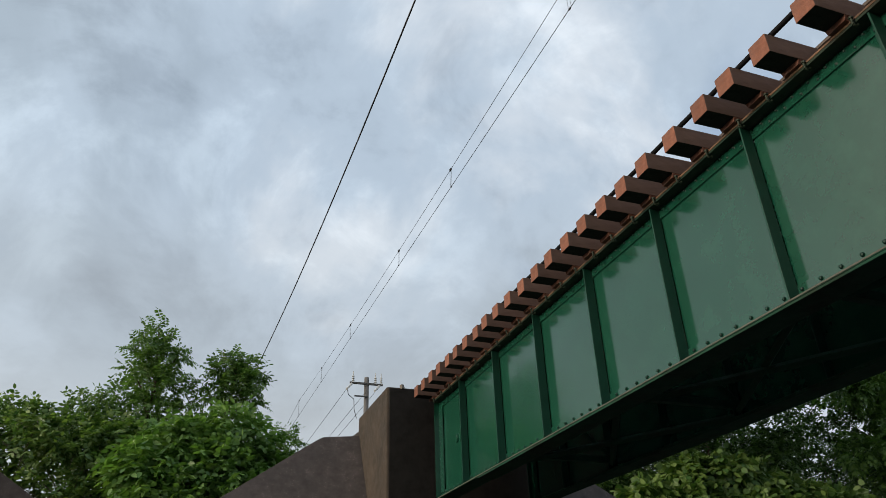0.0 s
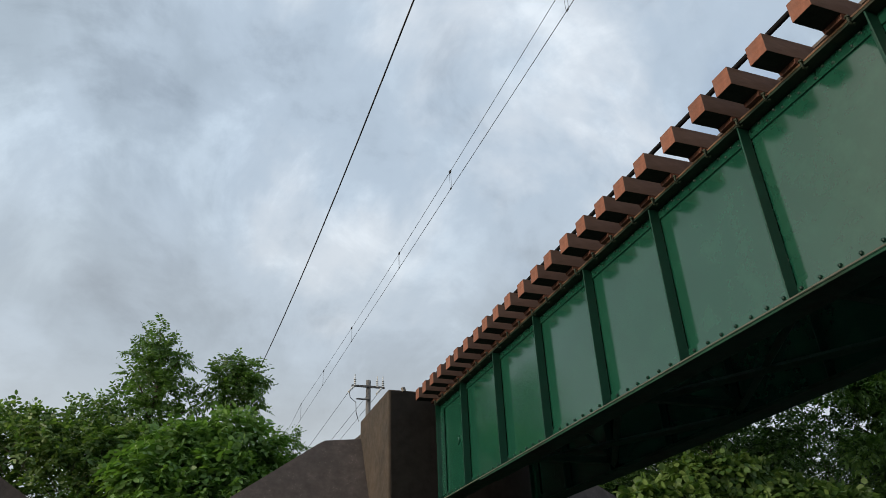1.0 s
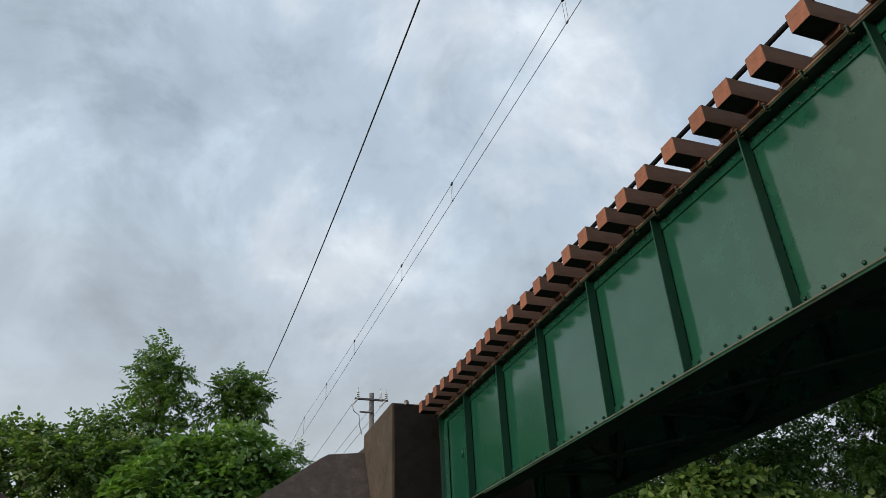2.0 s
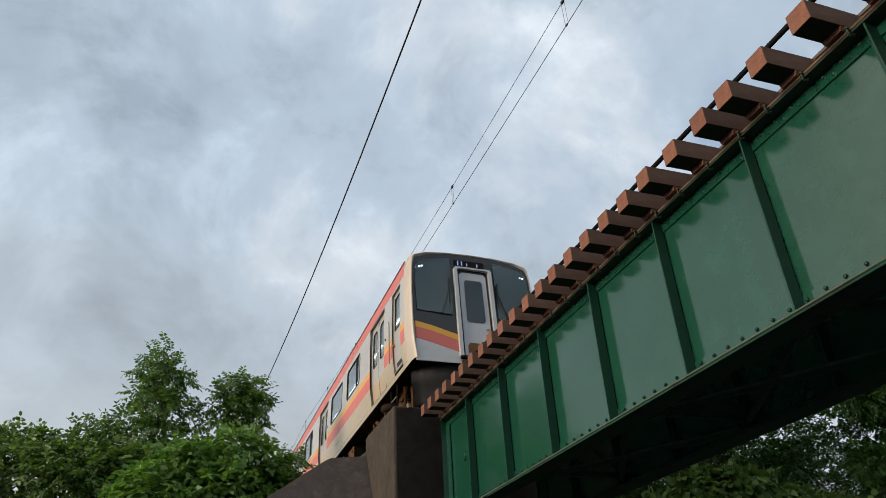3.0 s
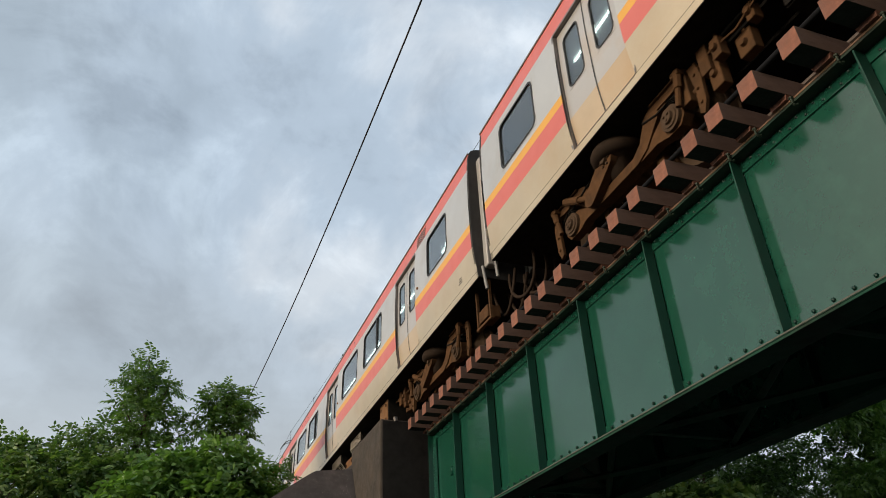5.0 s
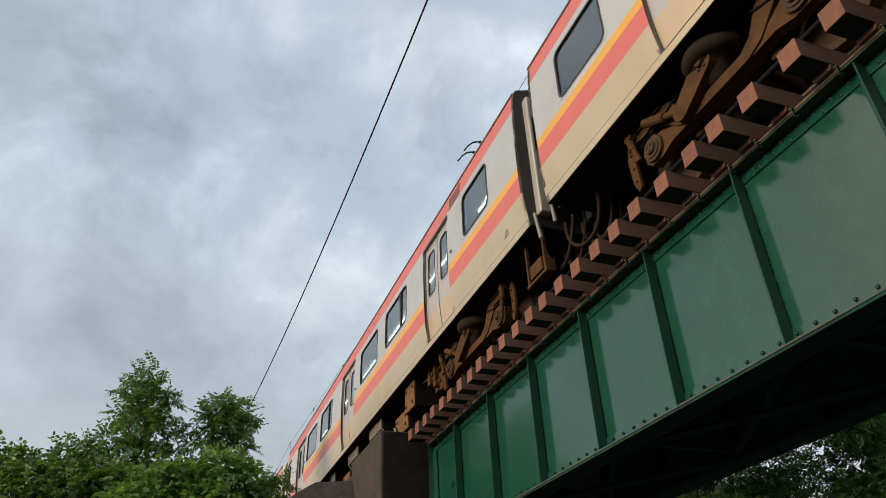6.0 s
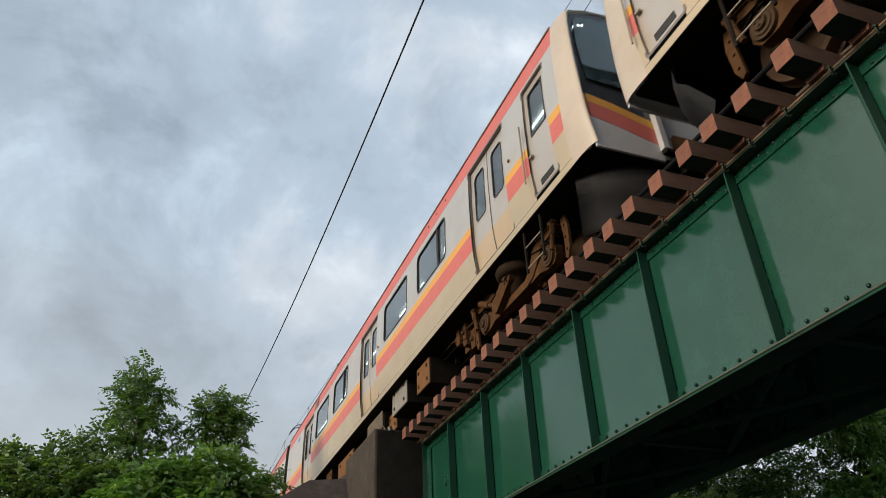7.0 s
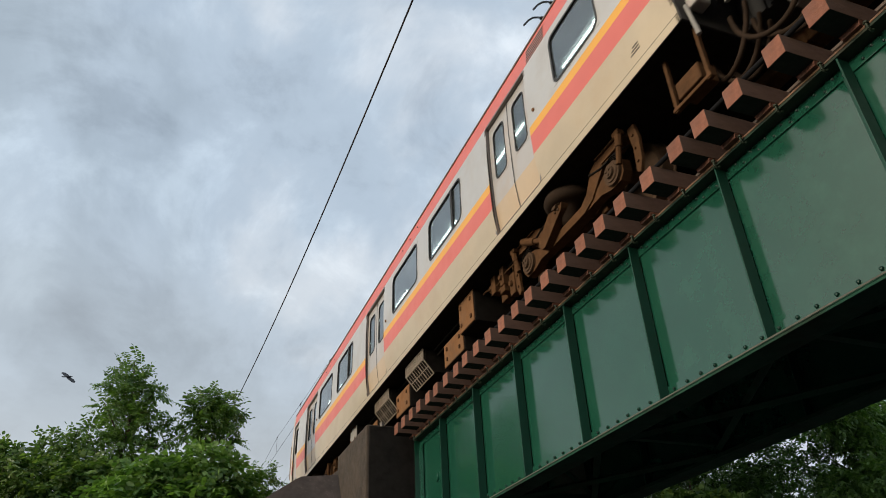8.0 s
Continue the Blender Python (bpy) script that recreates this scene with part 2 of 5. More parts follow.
def dome(bm, c, axis, r, h):
    """A rivet head: a low six-sided cap at c, standing along axis."""
    axis = Vector(axis)
    q = axis.to_track_quat("Z", "Y")
    rings = []
    for rr, hh in ((r, 0), (r * 0.72, h * 0.72)):
        rings.append([bm.verts.new(Vector(c) + q @ Vector((rr * math.cos(i * math.pi / 3), rr * math.sin(i * math.pi / 3), hh))) for i in range(6)])
    top = bm.verts.new(Vector(c) + q @ Vector((0, 0, h)))
    for i in range(6):
        j = (i + 1) % 6
        bm.faces.new((rings[0][i], rings[0][j], rings[1][j], rings[1][i]))
        bm.faces.new((rings[1][i], rings[1][j], top))

# ---- the bridge ----
WIRE_X = 5.65                  # overhead wires
CX = 5.65                      # middle of the track
RAIL_Z = 6.34                  # rail head
GX, G2X = 4.83, 6.68
Y0, Y1 = -10.4, 12.60          # ends of the girders
STIFF = [4 + 1.45 * i for i in range(-9, 6)]


def girder(gx, side, label):
    """A riveted plate girder; side is -1 where its outer face looks towards -x."""
    g = thing("plate_girder", gx, 0, 0, label, "bridge girder", "bridge girders")
    ends = (Y0, Y1)
    bm = bmesh.new(); box(bm, -0.009, Y0, 4.125, 0.009, Y1, 5.885); part("web", bm, GREEN, g)
    bm = bmesh.new(); box(bm, -0.155, Y0, 5.885, 0.155, Y1, 5.911, 0.004); part("top_flange", bm, TOP_PAINT, g)
    bm = bmesh.new(); box(bm, -0.158, Y0 + 0.1, 5.9115, 0.158, Y1 - 0.1, 5.932, 0.004); part("cover_plate", bm, RUST, g, "rusty brown cover plate on the flange")
    bm = bmesh.new(); box(bm, -0.160, Y0, 4.103, 0.160, Y1, 4.123, 0.005); box(bm, -0.157, Y0 + 2, 4.081, 0.157, Y1 - 2, 4.1025, 0.004); part("bottom_flange", bm, GREEN_DIRTY, g)
    bm = bmesh.new(); box(bm, side * 0.1605, Y0, 4.111, side * 0.1635, Y1, 4.124); part("flange_edge", bm, FLANGE, g, "pale grimy edge of the bottom flange")
    for s in (-1, 1):
        bm = bmesh.new(); box(bm, s * 0.010, Y0, 5.775, s * 0.026, Y1, 5.884); part("top_angle", bm, GREEN, g)
        bm = bmesh.new(); box(bm, s * 0.010, Y0, 4.124, s * 0.026, Y1, 4.270); part("bottom_angle", bm, GREEN, g)
        for y in STIFF:
            bm = bmesh.new()
            box(bm, s * 0.026, y - 0.008, 4.125, s * 0.146, y + 0.008, 5.884, 0.003)
            box(bm, s * 0.0265, y + 0.008, 4.235, s * 0.040, y + 0.080, 5.770, 0.003)
            part("stiffener", bm, STIFF_PAINT, g)
        for y, d in ((Y1, -1), (Y0, 1)):
            bm = bmesh.new()
            box(bm, s * 0.0265, min(y, y + d * 0.012), 4.125, s * 0.13, max(y, y + d * 0.012), 5.884)
            box(bm, s * 0.0268, min(y + d * 0.012, y + d * 0.19), 4.235, s * 0.042, max(y + d * 0.012, y + d * 0.19), 5.77)
            part("end_post", bm, GREEN, g)
    # rivets of the outer face
    bm = bmesh.new()
    s = side
    y = Y0 + 0.10
    i = 0
    while y < Y1 - 0.2:
        if min(abs(y - q) for q in STIFF) > 0.05:
            dome(bm, (s * 0.026, y, 5.855 if i % 2 else 5.808), (s, 0, 0), 0.016, 0.014)
        y += 0.095
        i += 1
    y = Y0 + 0.15
    while y < Y1 - 0.1:
        if min(abs(y - 0.03 - q) for q in STIFF) > 0.08:
            dome(bm, (s * 0.026, y, 4.223), (s, 0, 0), 0.021, 0.024)
        y += 0.2
    z = 4.30
    while z < 5.75:
        dome(bm, (s * 0.042, Y1 - 0.06, z), (s, 0, 0), 0.014, 0.012)
        dome(bm, (s * 0.042, Y1 - 0.14, z + 0.05), (s, 0, 0), 0.014, 0.012)
        z += 0.105
    ob = part("rivets", bm, RIVET, g)
    tagged(ob, kind="stuff")
    return g


g_a = girder(GX, -1, "glossy green riveted plate girder with vertical stiffeners")
g_b = girder(G2X, 1, "green riveted plate girder behind the first one")
bm = bmesh.new()
tube(bm, (-0.012, 11.78, 5.02), (-0.030, 11.78, 5.02), 0.085, 0.080, 20)
tube(bm, (-0.030, 11.78, 5.02), (-0.036, 11.78, 5.02), 0.060, 0.055, 20)
part("plate_medallion", bm, GREEN, g_a, "round raised plate painted over green")


def bracing():
    for k, y in enumerate(STIFF[1::2]):
        f = thing("cross_frame", (GX + G2X) / 2, y, 0, "dark green steel cross frame between the girders", "bracing", "cross frames")
        w = G2X - GX - 0.10
        for z in (4.275, 5.70):
            bm = bmesh.new(); box(bm, -w / 2, -0.045, z - 0.045, w / 2, 0.045, z + 0.045, 0.004); part("strut", bm, GREEN_DIRTY, f)
        for a, b in ((4.295, 5.68), (5.68, 4.295)):
            bm = bmesh.new(); tube(bm, (-w / 2, 0.03 if a < b else -0.03, a), (w / 2, 0.03 if a < b else -0.03, b), 0.04, sides=4); part("diagonal", bm, GREEN_DIRTY, f)
    ys = STIFF[1::2]
    for a, b in zip(ys, ys[1:]):
        f = thing("lateral_brace", (GX + G2X) / 2, 0, 0, "dark green flat lateral bracing under the deck", "bracing", "lateral braces")
        w = G2X - GX - 0.14
        for s in (-1, 1):
            bm = bmesh.new(); tube(bm, (-w / 2 * s, a, 4.175 + 0.03 * s), (w / 2 * s, b, 4.175 + 0.03 * s), 0.045, sides=4); part("diagonal", bm, GREEN_DIRTY, f)


bracing()


# ---- the sleepers, rails and fastenings ----
FAR_EDGE = [2.876, 3.37, 3.804, 4.16, 4.64, 5.095]
FAR_EDGE += [5.095 + (12.70 - 5.095) / 18 * i for i in range(1, 19)]
FAR_EDGE = [2.876 - 0.44 * i for i in range(30, 0, -1)] + FAR_EDGE
SL = 1.315                     # half the length of a bridge sleeper


def sleeper_mesh():
    bm = bmesh.new()
    box(bm, -SL, -0.1, -0.10, SL, 0.1, 0.10, 0.006)
    me = mesh_of("sleeper", bm, SLEEPER)
    me.materials.append(TIMBER_SIDE); me.materials.append(TIMBER_SHADE)
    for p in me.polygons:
        # sealed red ends, weathered grey sides, near-black bed with its shade painted in
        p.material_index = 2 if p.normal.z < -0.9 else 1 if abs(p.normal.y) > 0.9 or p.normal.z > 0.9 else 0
    return me


def pad_mesh():
    bm = bmesh.new()
    extrude_x(bm, [(-0.085, -0.148), (0.085, -0.148), (0.098, -0.1005), (-0.098, -0.1005)], -0.20, 0.16)
    return mesh_of("packing", bm, SLEEPER)


def hook_mesh(side):
    bm = bmesh.new()
    tube(bm, (0, 0, -0.10), (0, 0, -0.055), 0.011, sides=8)
    pts = [(side * 0.028 * (1 - math.cos(a)), 0, -0.10 - 0.028 * math.sin(a)) for a in (0, 0.5, 1.0, 1.6, 2.1, 2.6, 3.1)]
    polyline(bm, pts, 0.011, 8)
    tube(bm, (0, 0, -0.062), (0, 0, -0.045), 0.020, sides=6)
    return mesh_of("hook_bolt", bm, TOP_PAINT)


def plate_mesh():
    bm = bmesh.new()
    box(bm, -0.13, -0.09, 0, 0.13, 0.09, 0.018, 0.003)
    for s in (-1, 1):
        box(bm, s * 0.075, -0.03, 0.018, s * 0.115, 0.03, 0.05, 0.004)
    return mesh_of("tie_plate", bm, RUST)


def sleepers():
    sm, pm, ha, hb, tp = sleeper_mesh(), pad_mesh(), hook_mesh(1), hook_mesh(-1), plate_mesh()
    rng = random.Random(4)
    for y in FAR_EDGE:
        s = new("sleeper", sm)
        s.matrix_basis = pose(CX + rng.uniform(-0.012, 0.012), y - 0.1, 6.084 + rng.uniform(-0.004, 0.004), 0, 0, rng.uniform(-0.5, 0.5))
        tagged(s, "reddish-brown square timber sleeper lying across the girders", "sleeper", "bridge sleepers")
        for gx in (GX, G2X):
            p = new("packing", pm); p.parent = s; p.matrix_basis = pose(gx - CX, 0, 0, 0, 0, 0 if gx < CX else 180)
        for gx, hm in ((GX - 0.185, ha), (G2X + 0.185, hb)):
            p = new("hook_bolt", hm); p.parent = s; p.matrix_basis = pose(gx - CX, -0.12, -0.105)
        for sx in (-1, 1):
            p = new("tie_plate", tp); p.parent = s; p.matrix_basis = pose(sx * 0.566, 0, 0.1005)


sleepers()

RAIL_PROFILE = [(-0.0635, 0), (0.0635, 0), (0.0635, 0.012), (0.012, 0.03), (0.009, 0.105), (0.032, 0.118), (0.032, 0.145), (0.026, 0.153), (-0.026, 0.153), (-0.032, 0.145), (-0.032, 0.118), (-0.009, 0.105), (-0.012, 0.03), (-0.0635, 0.012)]
for sx in (-1, 1):
    bm = bmesh.new()
    extrude_y(bm, [(x, z + RAIL_Z - 0.153) for x, z in RAIL_PROFILE], -40, 160)
    ob = part("rail", bm, RAIL)
    ob.location.x = CX + sx * 0.566
    tagged(ob, "brown steel running rail spiked to the sleepers", "rail", "running rails")
    bm = bmesh.new()
    tube(bm, (0, FAR_EDGE[0] - 0.2, 6.207), (0, Y1, 6.207), 0.025, sides=12)
    ob = part("spacer_bar", bm, DARK_STEEL, smooth=True)
    ob.location.x = CX + sx * 1.205
    tagged(ob, "dark steel bar bolted along the sleeper ends", "spacer bar", "spacer bars")


# ---- abutments, bank and ground ----
def abutment():
    a = tagged(new("abutment"), "weathered brown concrete abutment at the end of the bridge", "abutment", kind="structure")
    bm = bmesh.new(); box(bm, 3.88, 12.98, -0.3, 7.42, 15.22, 6.27, 0.035); part("back_wall", bm, CONCRETE, a)
    # Thin sheet added over the front; the face's shade is in its colour.
    bm = bmesh.new(); box(bm, 3.925, 12.955, 3.5, 7.38, 12.979, 6.235, 0.008); part("breast_wall", bm, CONCRETE_SHADE, a, "dark sheet with the shade of the abutment face in its colour")
    bm = bmesh.new(); box(bm, 3.84, 12.35, -0.3, 7.46, 12.975, 3.86, 0.03); part("bearing_shelf", bm, CONCRETE_DARK, a)
    for gx in (GX, G2X):
        bm = bmesh.new(); box(bm, gx - 0.2, 12.38, 3.861, gx + 0.2, 12.62, 4.100, 0.01); part("bearing", bm, RUST, a, "rusty bearing block")
    # wing walls: level beside the abutment, then sloping down away from the track
    for s in (-1, 1):
        bm = bmesh.new()
        x0 = 3.877 if s < 0 else 7.423
        crest = [(0.0, 5.86), (0.77, 5.79), (0.92, 5.70), (2.80, 4.35), (4.51, 3.15), (6.19, 1.96)]
        face = lambda d, z: 15.12 + 0.06 * d - 0.55 * (5.86 - z)
        rows = [[(x0 + s * d, face(d, z), z), (x0 + s * d, 15.62 + 0.06 * d, z), (x0 + s * d, 15.62 + 0.06 * d, -0.3), (x0 + s * d, face(d, -0.3), -0.3)] for d, z in crest]
        rows = [[bm.verts.new(q) for q in r] for r in rows]
        for a_, b_ in zip(rows, rows[1:]):
            for i in range(4):
                bm.faces.new((a_[i], a_[(i + 1) % 4], b_[(i + 1) % 4], b_[i]))
        bm.faces.new(rows[0][::-1]); bm.faces.new(rows[-1])
        part("wing_wall", bm, CONCRETE_DARK, a, "dark speckled concrete wing wall sloping down")
    b = tagged(new("abutment"), "concrete abutment under the near end of the bridge", "abutment", kind="structure")
    bm = bmesh.new(); box(bm, 3.88, -13.5, -0.3, 7.42, -10.8, 6.27, 0.035); part("back_wall", bm, CONCRETE, b)
    bm = bmesh.new(); box(bm, 3.84, -10.795, -0.3, 7.46, -10.1, 3.86, 0.03); part("bearing_shelf", bm, CONCRETE_DARK, b)


abutment()


def far_wall():
    w = tagged(new("retaining_wall"), "dark sloping concrete retaining wall beside the bushes", "wall", kind="structure")
    bm = bmesh.new()
    prof = [(-2.89, -0.3), (-2.89, 4.71), (-1.57, 3.83), (0.23, 2.64), (0.23, -0.3)]
    a = [bm.verts.new((x, 12.0, z)) for x, z in prof]
    b = [bm.verts.new((x, 12.4, z)) for x, z in prof]
    for i in range(5):
        bm.faces.new((a[i], a[(i + 1) % 5], b[(i + 1) % 5], b[i]))
    bm.faces.new(a[::-1]); bm.faces.new(b)
    part("wall_slab", bm, CONCRETE_DARK, w)


far_wall()


def ground_height(x, y):
    """Flat road level, with the railway banks beyond the abutments."""
    far = min(max((y - 15.3) / 0.4, 0), 1) if y > 0 else min(max((-13.2 - y) / 0.4, 0), 1)
    d = max(abs(x - CX) - 2.2, 0)
    bank = max(5.75 - 0.62 * d, 0) * far
    return bank


def ground():
    xs = [-1500, -600, -200, -90, -50, -30] + [-24 + 0.75 * i for i in range(0, 80)] + [40, 60, 100, 220, 600, 1500]
    ys = [-1500, -600, -200, -90, -50, -30, -20, -14, -13.61, -13.2, -12, -6, 0, 6, 12, 15.3, 15.7] + [17 + 1.5 * i for i in range(0, 30)] + [70, 90, 130, 200, 600, 1500]
    verts = [(x, y, ground_height(x, y)) for y in ys for x in xs]
    w = len(xs)
    faces = [(j * w + i, j * w + i + 1, (j + 1) * w + i + 1, (j + 1) * w + i) for j in range(len(ys) - 1) for i in range(w - 1)]
    me = bpy.data.meshes.new("ground")
    me.from_pydata(verts, [], faces)
    me.materials.append(EARTH)
    tagged(new("ground", me), "earth and grass ground with the railway bank", "ground", kind="structure")
    bm = bmesh.new(); box(bm, -60, -4.5, -0.2, 60, 9.0, 0.02); tagged(part("road", bm, ASPHALT), "grey asphalt road passing under the bridge", "road", kind="structure")
    # ballast beyond the abutment, with its own sleepers
    bm = bmesh.new()
    extrude_y(bm, [(CX - 2.1, 5.70), (CX - 1.55, 6.16), (CX + 1.55, 6.16), (CX + 2.1, 5.70)], 15.23, 160)
    tagged(part("ballast", bm, GRAVEL), "grey crushed stone ballast bed", "ballast", kind="stuff")
    bm = bmesh.new()
    rng = random.Random(11)
    for i in range(700):
        y = rng.uniform(12.95, 26)
        x = CX - rng.uniform(1.0, 1.9) if y > 15.2 else CX + rng.uniform(-1.7, 1.7)
        z = (6.165 - max(0, (CX - 1.5 - x)) * 0.83) if y > 15.2 else 6.275
        r = rng.uniform(0.02, 0.045)
        q = Euler((rng.uniform(0, 6), rng.uniform(0, 6), rng.uniform(0, 6))).to_matrix()
        vs = [bm.verts.new(Vector((x, y, z)) + q @ Vector((sx * r, sy * r * 0.8, sz * r * 0.7))) for sx in (-1, 1) for sy in (-1, 1) for sz in (-1, 1)]
        for f in ((0, 1, 3, 2), (4, 6, 7, 5), (0, 4, 5, 1), (2, 3, 7, 6), (0, 2, 6, 4), (1, 5, 7, 3)):
            bm.faces.new([vs[k] for k in f])
    tagged(part("loose_stones", bm, GRAVEL), "loose grey ballast stones along the track edge", "stones", kind="stuff")
    bm = bmesh.new()
    box(bm, -1.0, -0.1, -0.08, 1.0, 0.1, 0.08, 0.01)
    me = mesh_of("track_sleeper", bm, CONCRETE)
    for i in range(60):
        ob = new("track_sleeper", me)
        ob.matrix_basis = pose(CX, 15.6 + 0.62 * i, 6.10)
        tagged(ob, "concrete sleeper bedded in the ballast", "sleeper", "ballasted sleepers")


ground()


# ---- overhead wires ----
def wires():
    def line(name, pts, r, mat, label, category, group=""):
        bm = bmesh.new()
        polyline(bm, pts, r, 6)
        return tagged(part(name, bm, mat, smooth=True), label, category, group)

    def messenger(y):
        span = 52.0
        d = ((y - 9.0 + span / 2) % span) - span / 2
        return 12.18 + 0.72 * (d / 26) ** 2

    wire = lambda y: 11.58 + 0.0185 * max(0, y - 7.4)
    ys = [-45 + 2.0 * i for i in range(90)]
    line("contact_wire", [(WIRE_X, y, wire(min(y, 40))) for y in ys], 0.0075, COPPER, "thin grey overhead contact wire above the track", "wire", "overhead wires")
    line("messenger_wire", [(WIRE_X, y, messenger(y)) for y in ys], 0.0065, COPPER, "thin sagging messenger wire above the contact wire", "wire", "overhead wires")
    for y in (-9.5, -4.2, 1.9, 7.62, 13.6, 18.04, 24.2, 29.5, 35.1, 40.5):
        d = thing("dropper", WIRE_X, y, 0, "thin double dropper wire with a black clip", "dropper", "droppers")
        for s in (-1, 1):
            bm = bmesh.new(); tube(bm, (0, s * 0.05, messenger(y)), (0, s * 0.045, wire(y)), 0.0035, sides=5); part("wire", bm, COPPER, d)
        bm = bmesh.new(); box(bm, -0.02, -0.045, messenger(y) - 0.03, 0.02, 0.045, messenger(y) + 0.03, 0.008); part("clip", bm, CABLE, d)
        bm = bmesh.new(); box(bm, -0.012, -0.03, wire(y) - 0.015, 0.012, 0.03, wire(y) + 0.02, 0.004); part("clamp", bm, CABLE, d)
    pts = []
    for i in range(0, 70):
        y = -35 + 1.6 * i
        x = 2.47 - 0.0012 * (y - 9) ** 2 if y > 9 else 2.47 - 0.0006 * (y - 9) ** 2
        pts.append((x, y, 9.70 + 0.0004 * (y - 9) ** 2))
    line("feeder_cable", pts, 0.0135, CABLE, "thick black feeder cable hanging beside the track", "cable")


wires()


def utility_pole():
    px, py = 10.30, 40.0
    p = thing("utility_pole", px, py, 0, "grey concrete utility pole with crossarm and insulators", "utility pole")
    POLE = material("pole_concrete", (0.13, 0.125, 0.12), 0.85, vary=0.2, scale=5)
    POLE_STEEL = material("dull_steel_arm", (0.075, 0.075, 0.075), 0.7, vary=0.2, scale=6)
    PORC = material("porcelain", (0.55, 0.55, 0.53), 0.3, vary=0.1)
    bm = bmesh.new(); tube(bm, (0, 0, 0), (0, 0, 16.15), 0.19, 0.14, 16); part("pole", bm, POLE, p, smooth=True)
    bm = bmesh.new(); box(bm, -1.05, -0.2, 15.66, 0.95, -0.1, 15.78, 0.01); part("crossarm", bm, POLE_STEEL, p)
    bm = bmesh.new(); box(bm, -0.75, -0.2, 14.9, 0.1, -0.12, 14.98, 0.01); part("lower_arm", bm, POLE_STEEL, p)
    for x in (-0.85, 0.5, 0.85):
        bm = bmesh.new()
        for i in range(4):
            tube(bm, (x, -0.15, 15.74 + 0.12 * i), (x, -0.15, 15.80 + 0.12 * i), 0.085, 0.05, 10)
        tube(bm, (x, -0.15, 15.7), (x, -0.15, 16.42), 0.025, sides=6)
        part("insulator", bm, PORC, p)
    for x in (-0.95, 0.72):
        bm = bmesh.new(); tube(bm, (x, -0.25, 15.62), (x - 0.35, -0.5, 15.2), 0.07, 0.06, 8); part("strain_insulator", bm, PORC, p)
    bm = bmesh.new(); polyline(bm, [(-1.2, -0.3, 15.25), (-1.15, -0.3, 14.95), (-0.8, -0.25, 14.7), (-0.75, -0.2, 14.1), (-0.6, -0.2, 13.6)], 0.02); part("jumper", bm, CABLE, p)
    for i, (dx, z, ex) in enumerate(((-1.3, 15.2, -22.0), (-0.1, 15.2, -19.5), (0.4, 15.15, -17.5))):
        bm = bmesh.new()
        a, b = Vector((px + dx, py - 0.5, z)), Vector((px + ex * 0.25, py + 60, 13.5))
        pts = [a.lerp(b, t / 12) - Vector((0, 0, 1.6 * math.sin(math.pi * t / 12))) for t in range(13)]
        polyline(bm, pts, 0.012, 5)
        tagged(part("power_line", bm, CABLE), "thin black power line running off the pole", "wire", "power lines")


utility_pole()


# ---- trees and bushes ----
def leaves(name, clumps, count, size, mat, seed, parent=None, droop=0.25, pieces=9, aspect=0.42, label="", reach=2.1):
    """Sprigs of paired leaves scattered through uneven clumps (x, y, z, rx, ry, rz)."""
    rng = np.random.default_rng(seed)
    c = np.array(clumps, float)
    vol = c[:, 3] * c[:, 5]
    pick = rng.choice(len(c), count, p=vol / vol.sum())
    d = rng.normal(size=(count, 3)); d /= np.linalg.norm(d, axis=1)[:, None]
    r = rng.uniform(0.15, 1.0, count) ** 0.45
    lump = 1 + 0.22 * np.sin(d[:, 0] * 5 + pick) * np.cos(d[:, 2] * 6 + 2 * pick)
    base = c[pick, :3] + d * c[pick, 3:] * (r * lump)[:, None]
    axis = d + rng.normal(scale=0.55, size=(count, 3)); axis[:, 2] += 0.35 - droop
    axis /= np.linalg.norm(axis, axis=1)[:, None]
    verts, faces = [], []
    up = np.array((0, 0, 1.0))
    side = np.cross(axis, up + rng.normal(scale=0.25, size=(count, 3))); side /= np.linalg.norm(side, axis=1)[:, None]
    nrm = np.cross(side, axis)
    allv = []
    for k in range(pieces):
        s = (-1) ** k
        along = (k // 2 + 0.5) / (pieces / 2)
        tip = k == pieces - 1
        ls = size * rng.uniform(0.75, 1.2, count)[:, None]
        sag = -0.22 * along ** 2
        p0 = base + axis * (size * reach * along) + up * (size * sag * 2)
        dirn = axis * (1.0 if tip else 0.45) + side * (0 if tip else s) + up * (-droop) + rng.normal(scale=0.22, size=(count, 3))
        dirn /= np.linalg.norm(dirn, axis=1)[:, None]
        wide = np.cross(dirn, nrm + rng.normal(scale=0.35, size=(count, 3))); wide /= np.linalg.norm(wide, axis=1)[:, None]
        fold = np.cross(wide, dirn)
        e = p0 + dirn * ls - up * ls * 0.12
        outline = [p0]
        for u, wd, sd in ((0.26, 0.42, 1), (0.66, 0.40, 1), (1.0, 0.0, 0), (0.66, 0.40, -1), (0.26, 0.42, -1)):
            outline.append(e if not sd else p0 + dirn * ls * u + wide * ls * aspect * wd * sd + fold * ls * 0.05 - up * ls * 0.12 * u * u)
        allv.append(np.stack(outline, axis=1))
    v = np.concatenate(allv).reshape(-1, 3)
    fs = np.arange(len(v)).reshape(-1, 6)
    me = bpy.data.meshes.new(name)
    me.from_pydata(v.tolist(), [], fs.tolist())
    me.materials.append(mat)
    ob = new(name, me)
    if parent:
        ob.parent = parent
    return tagged(ob, label)


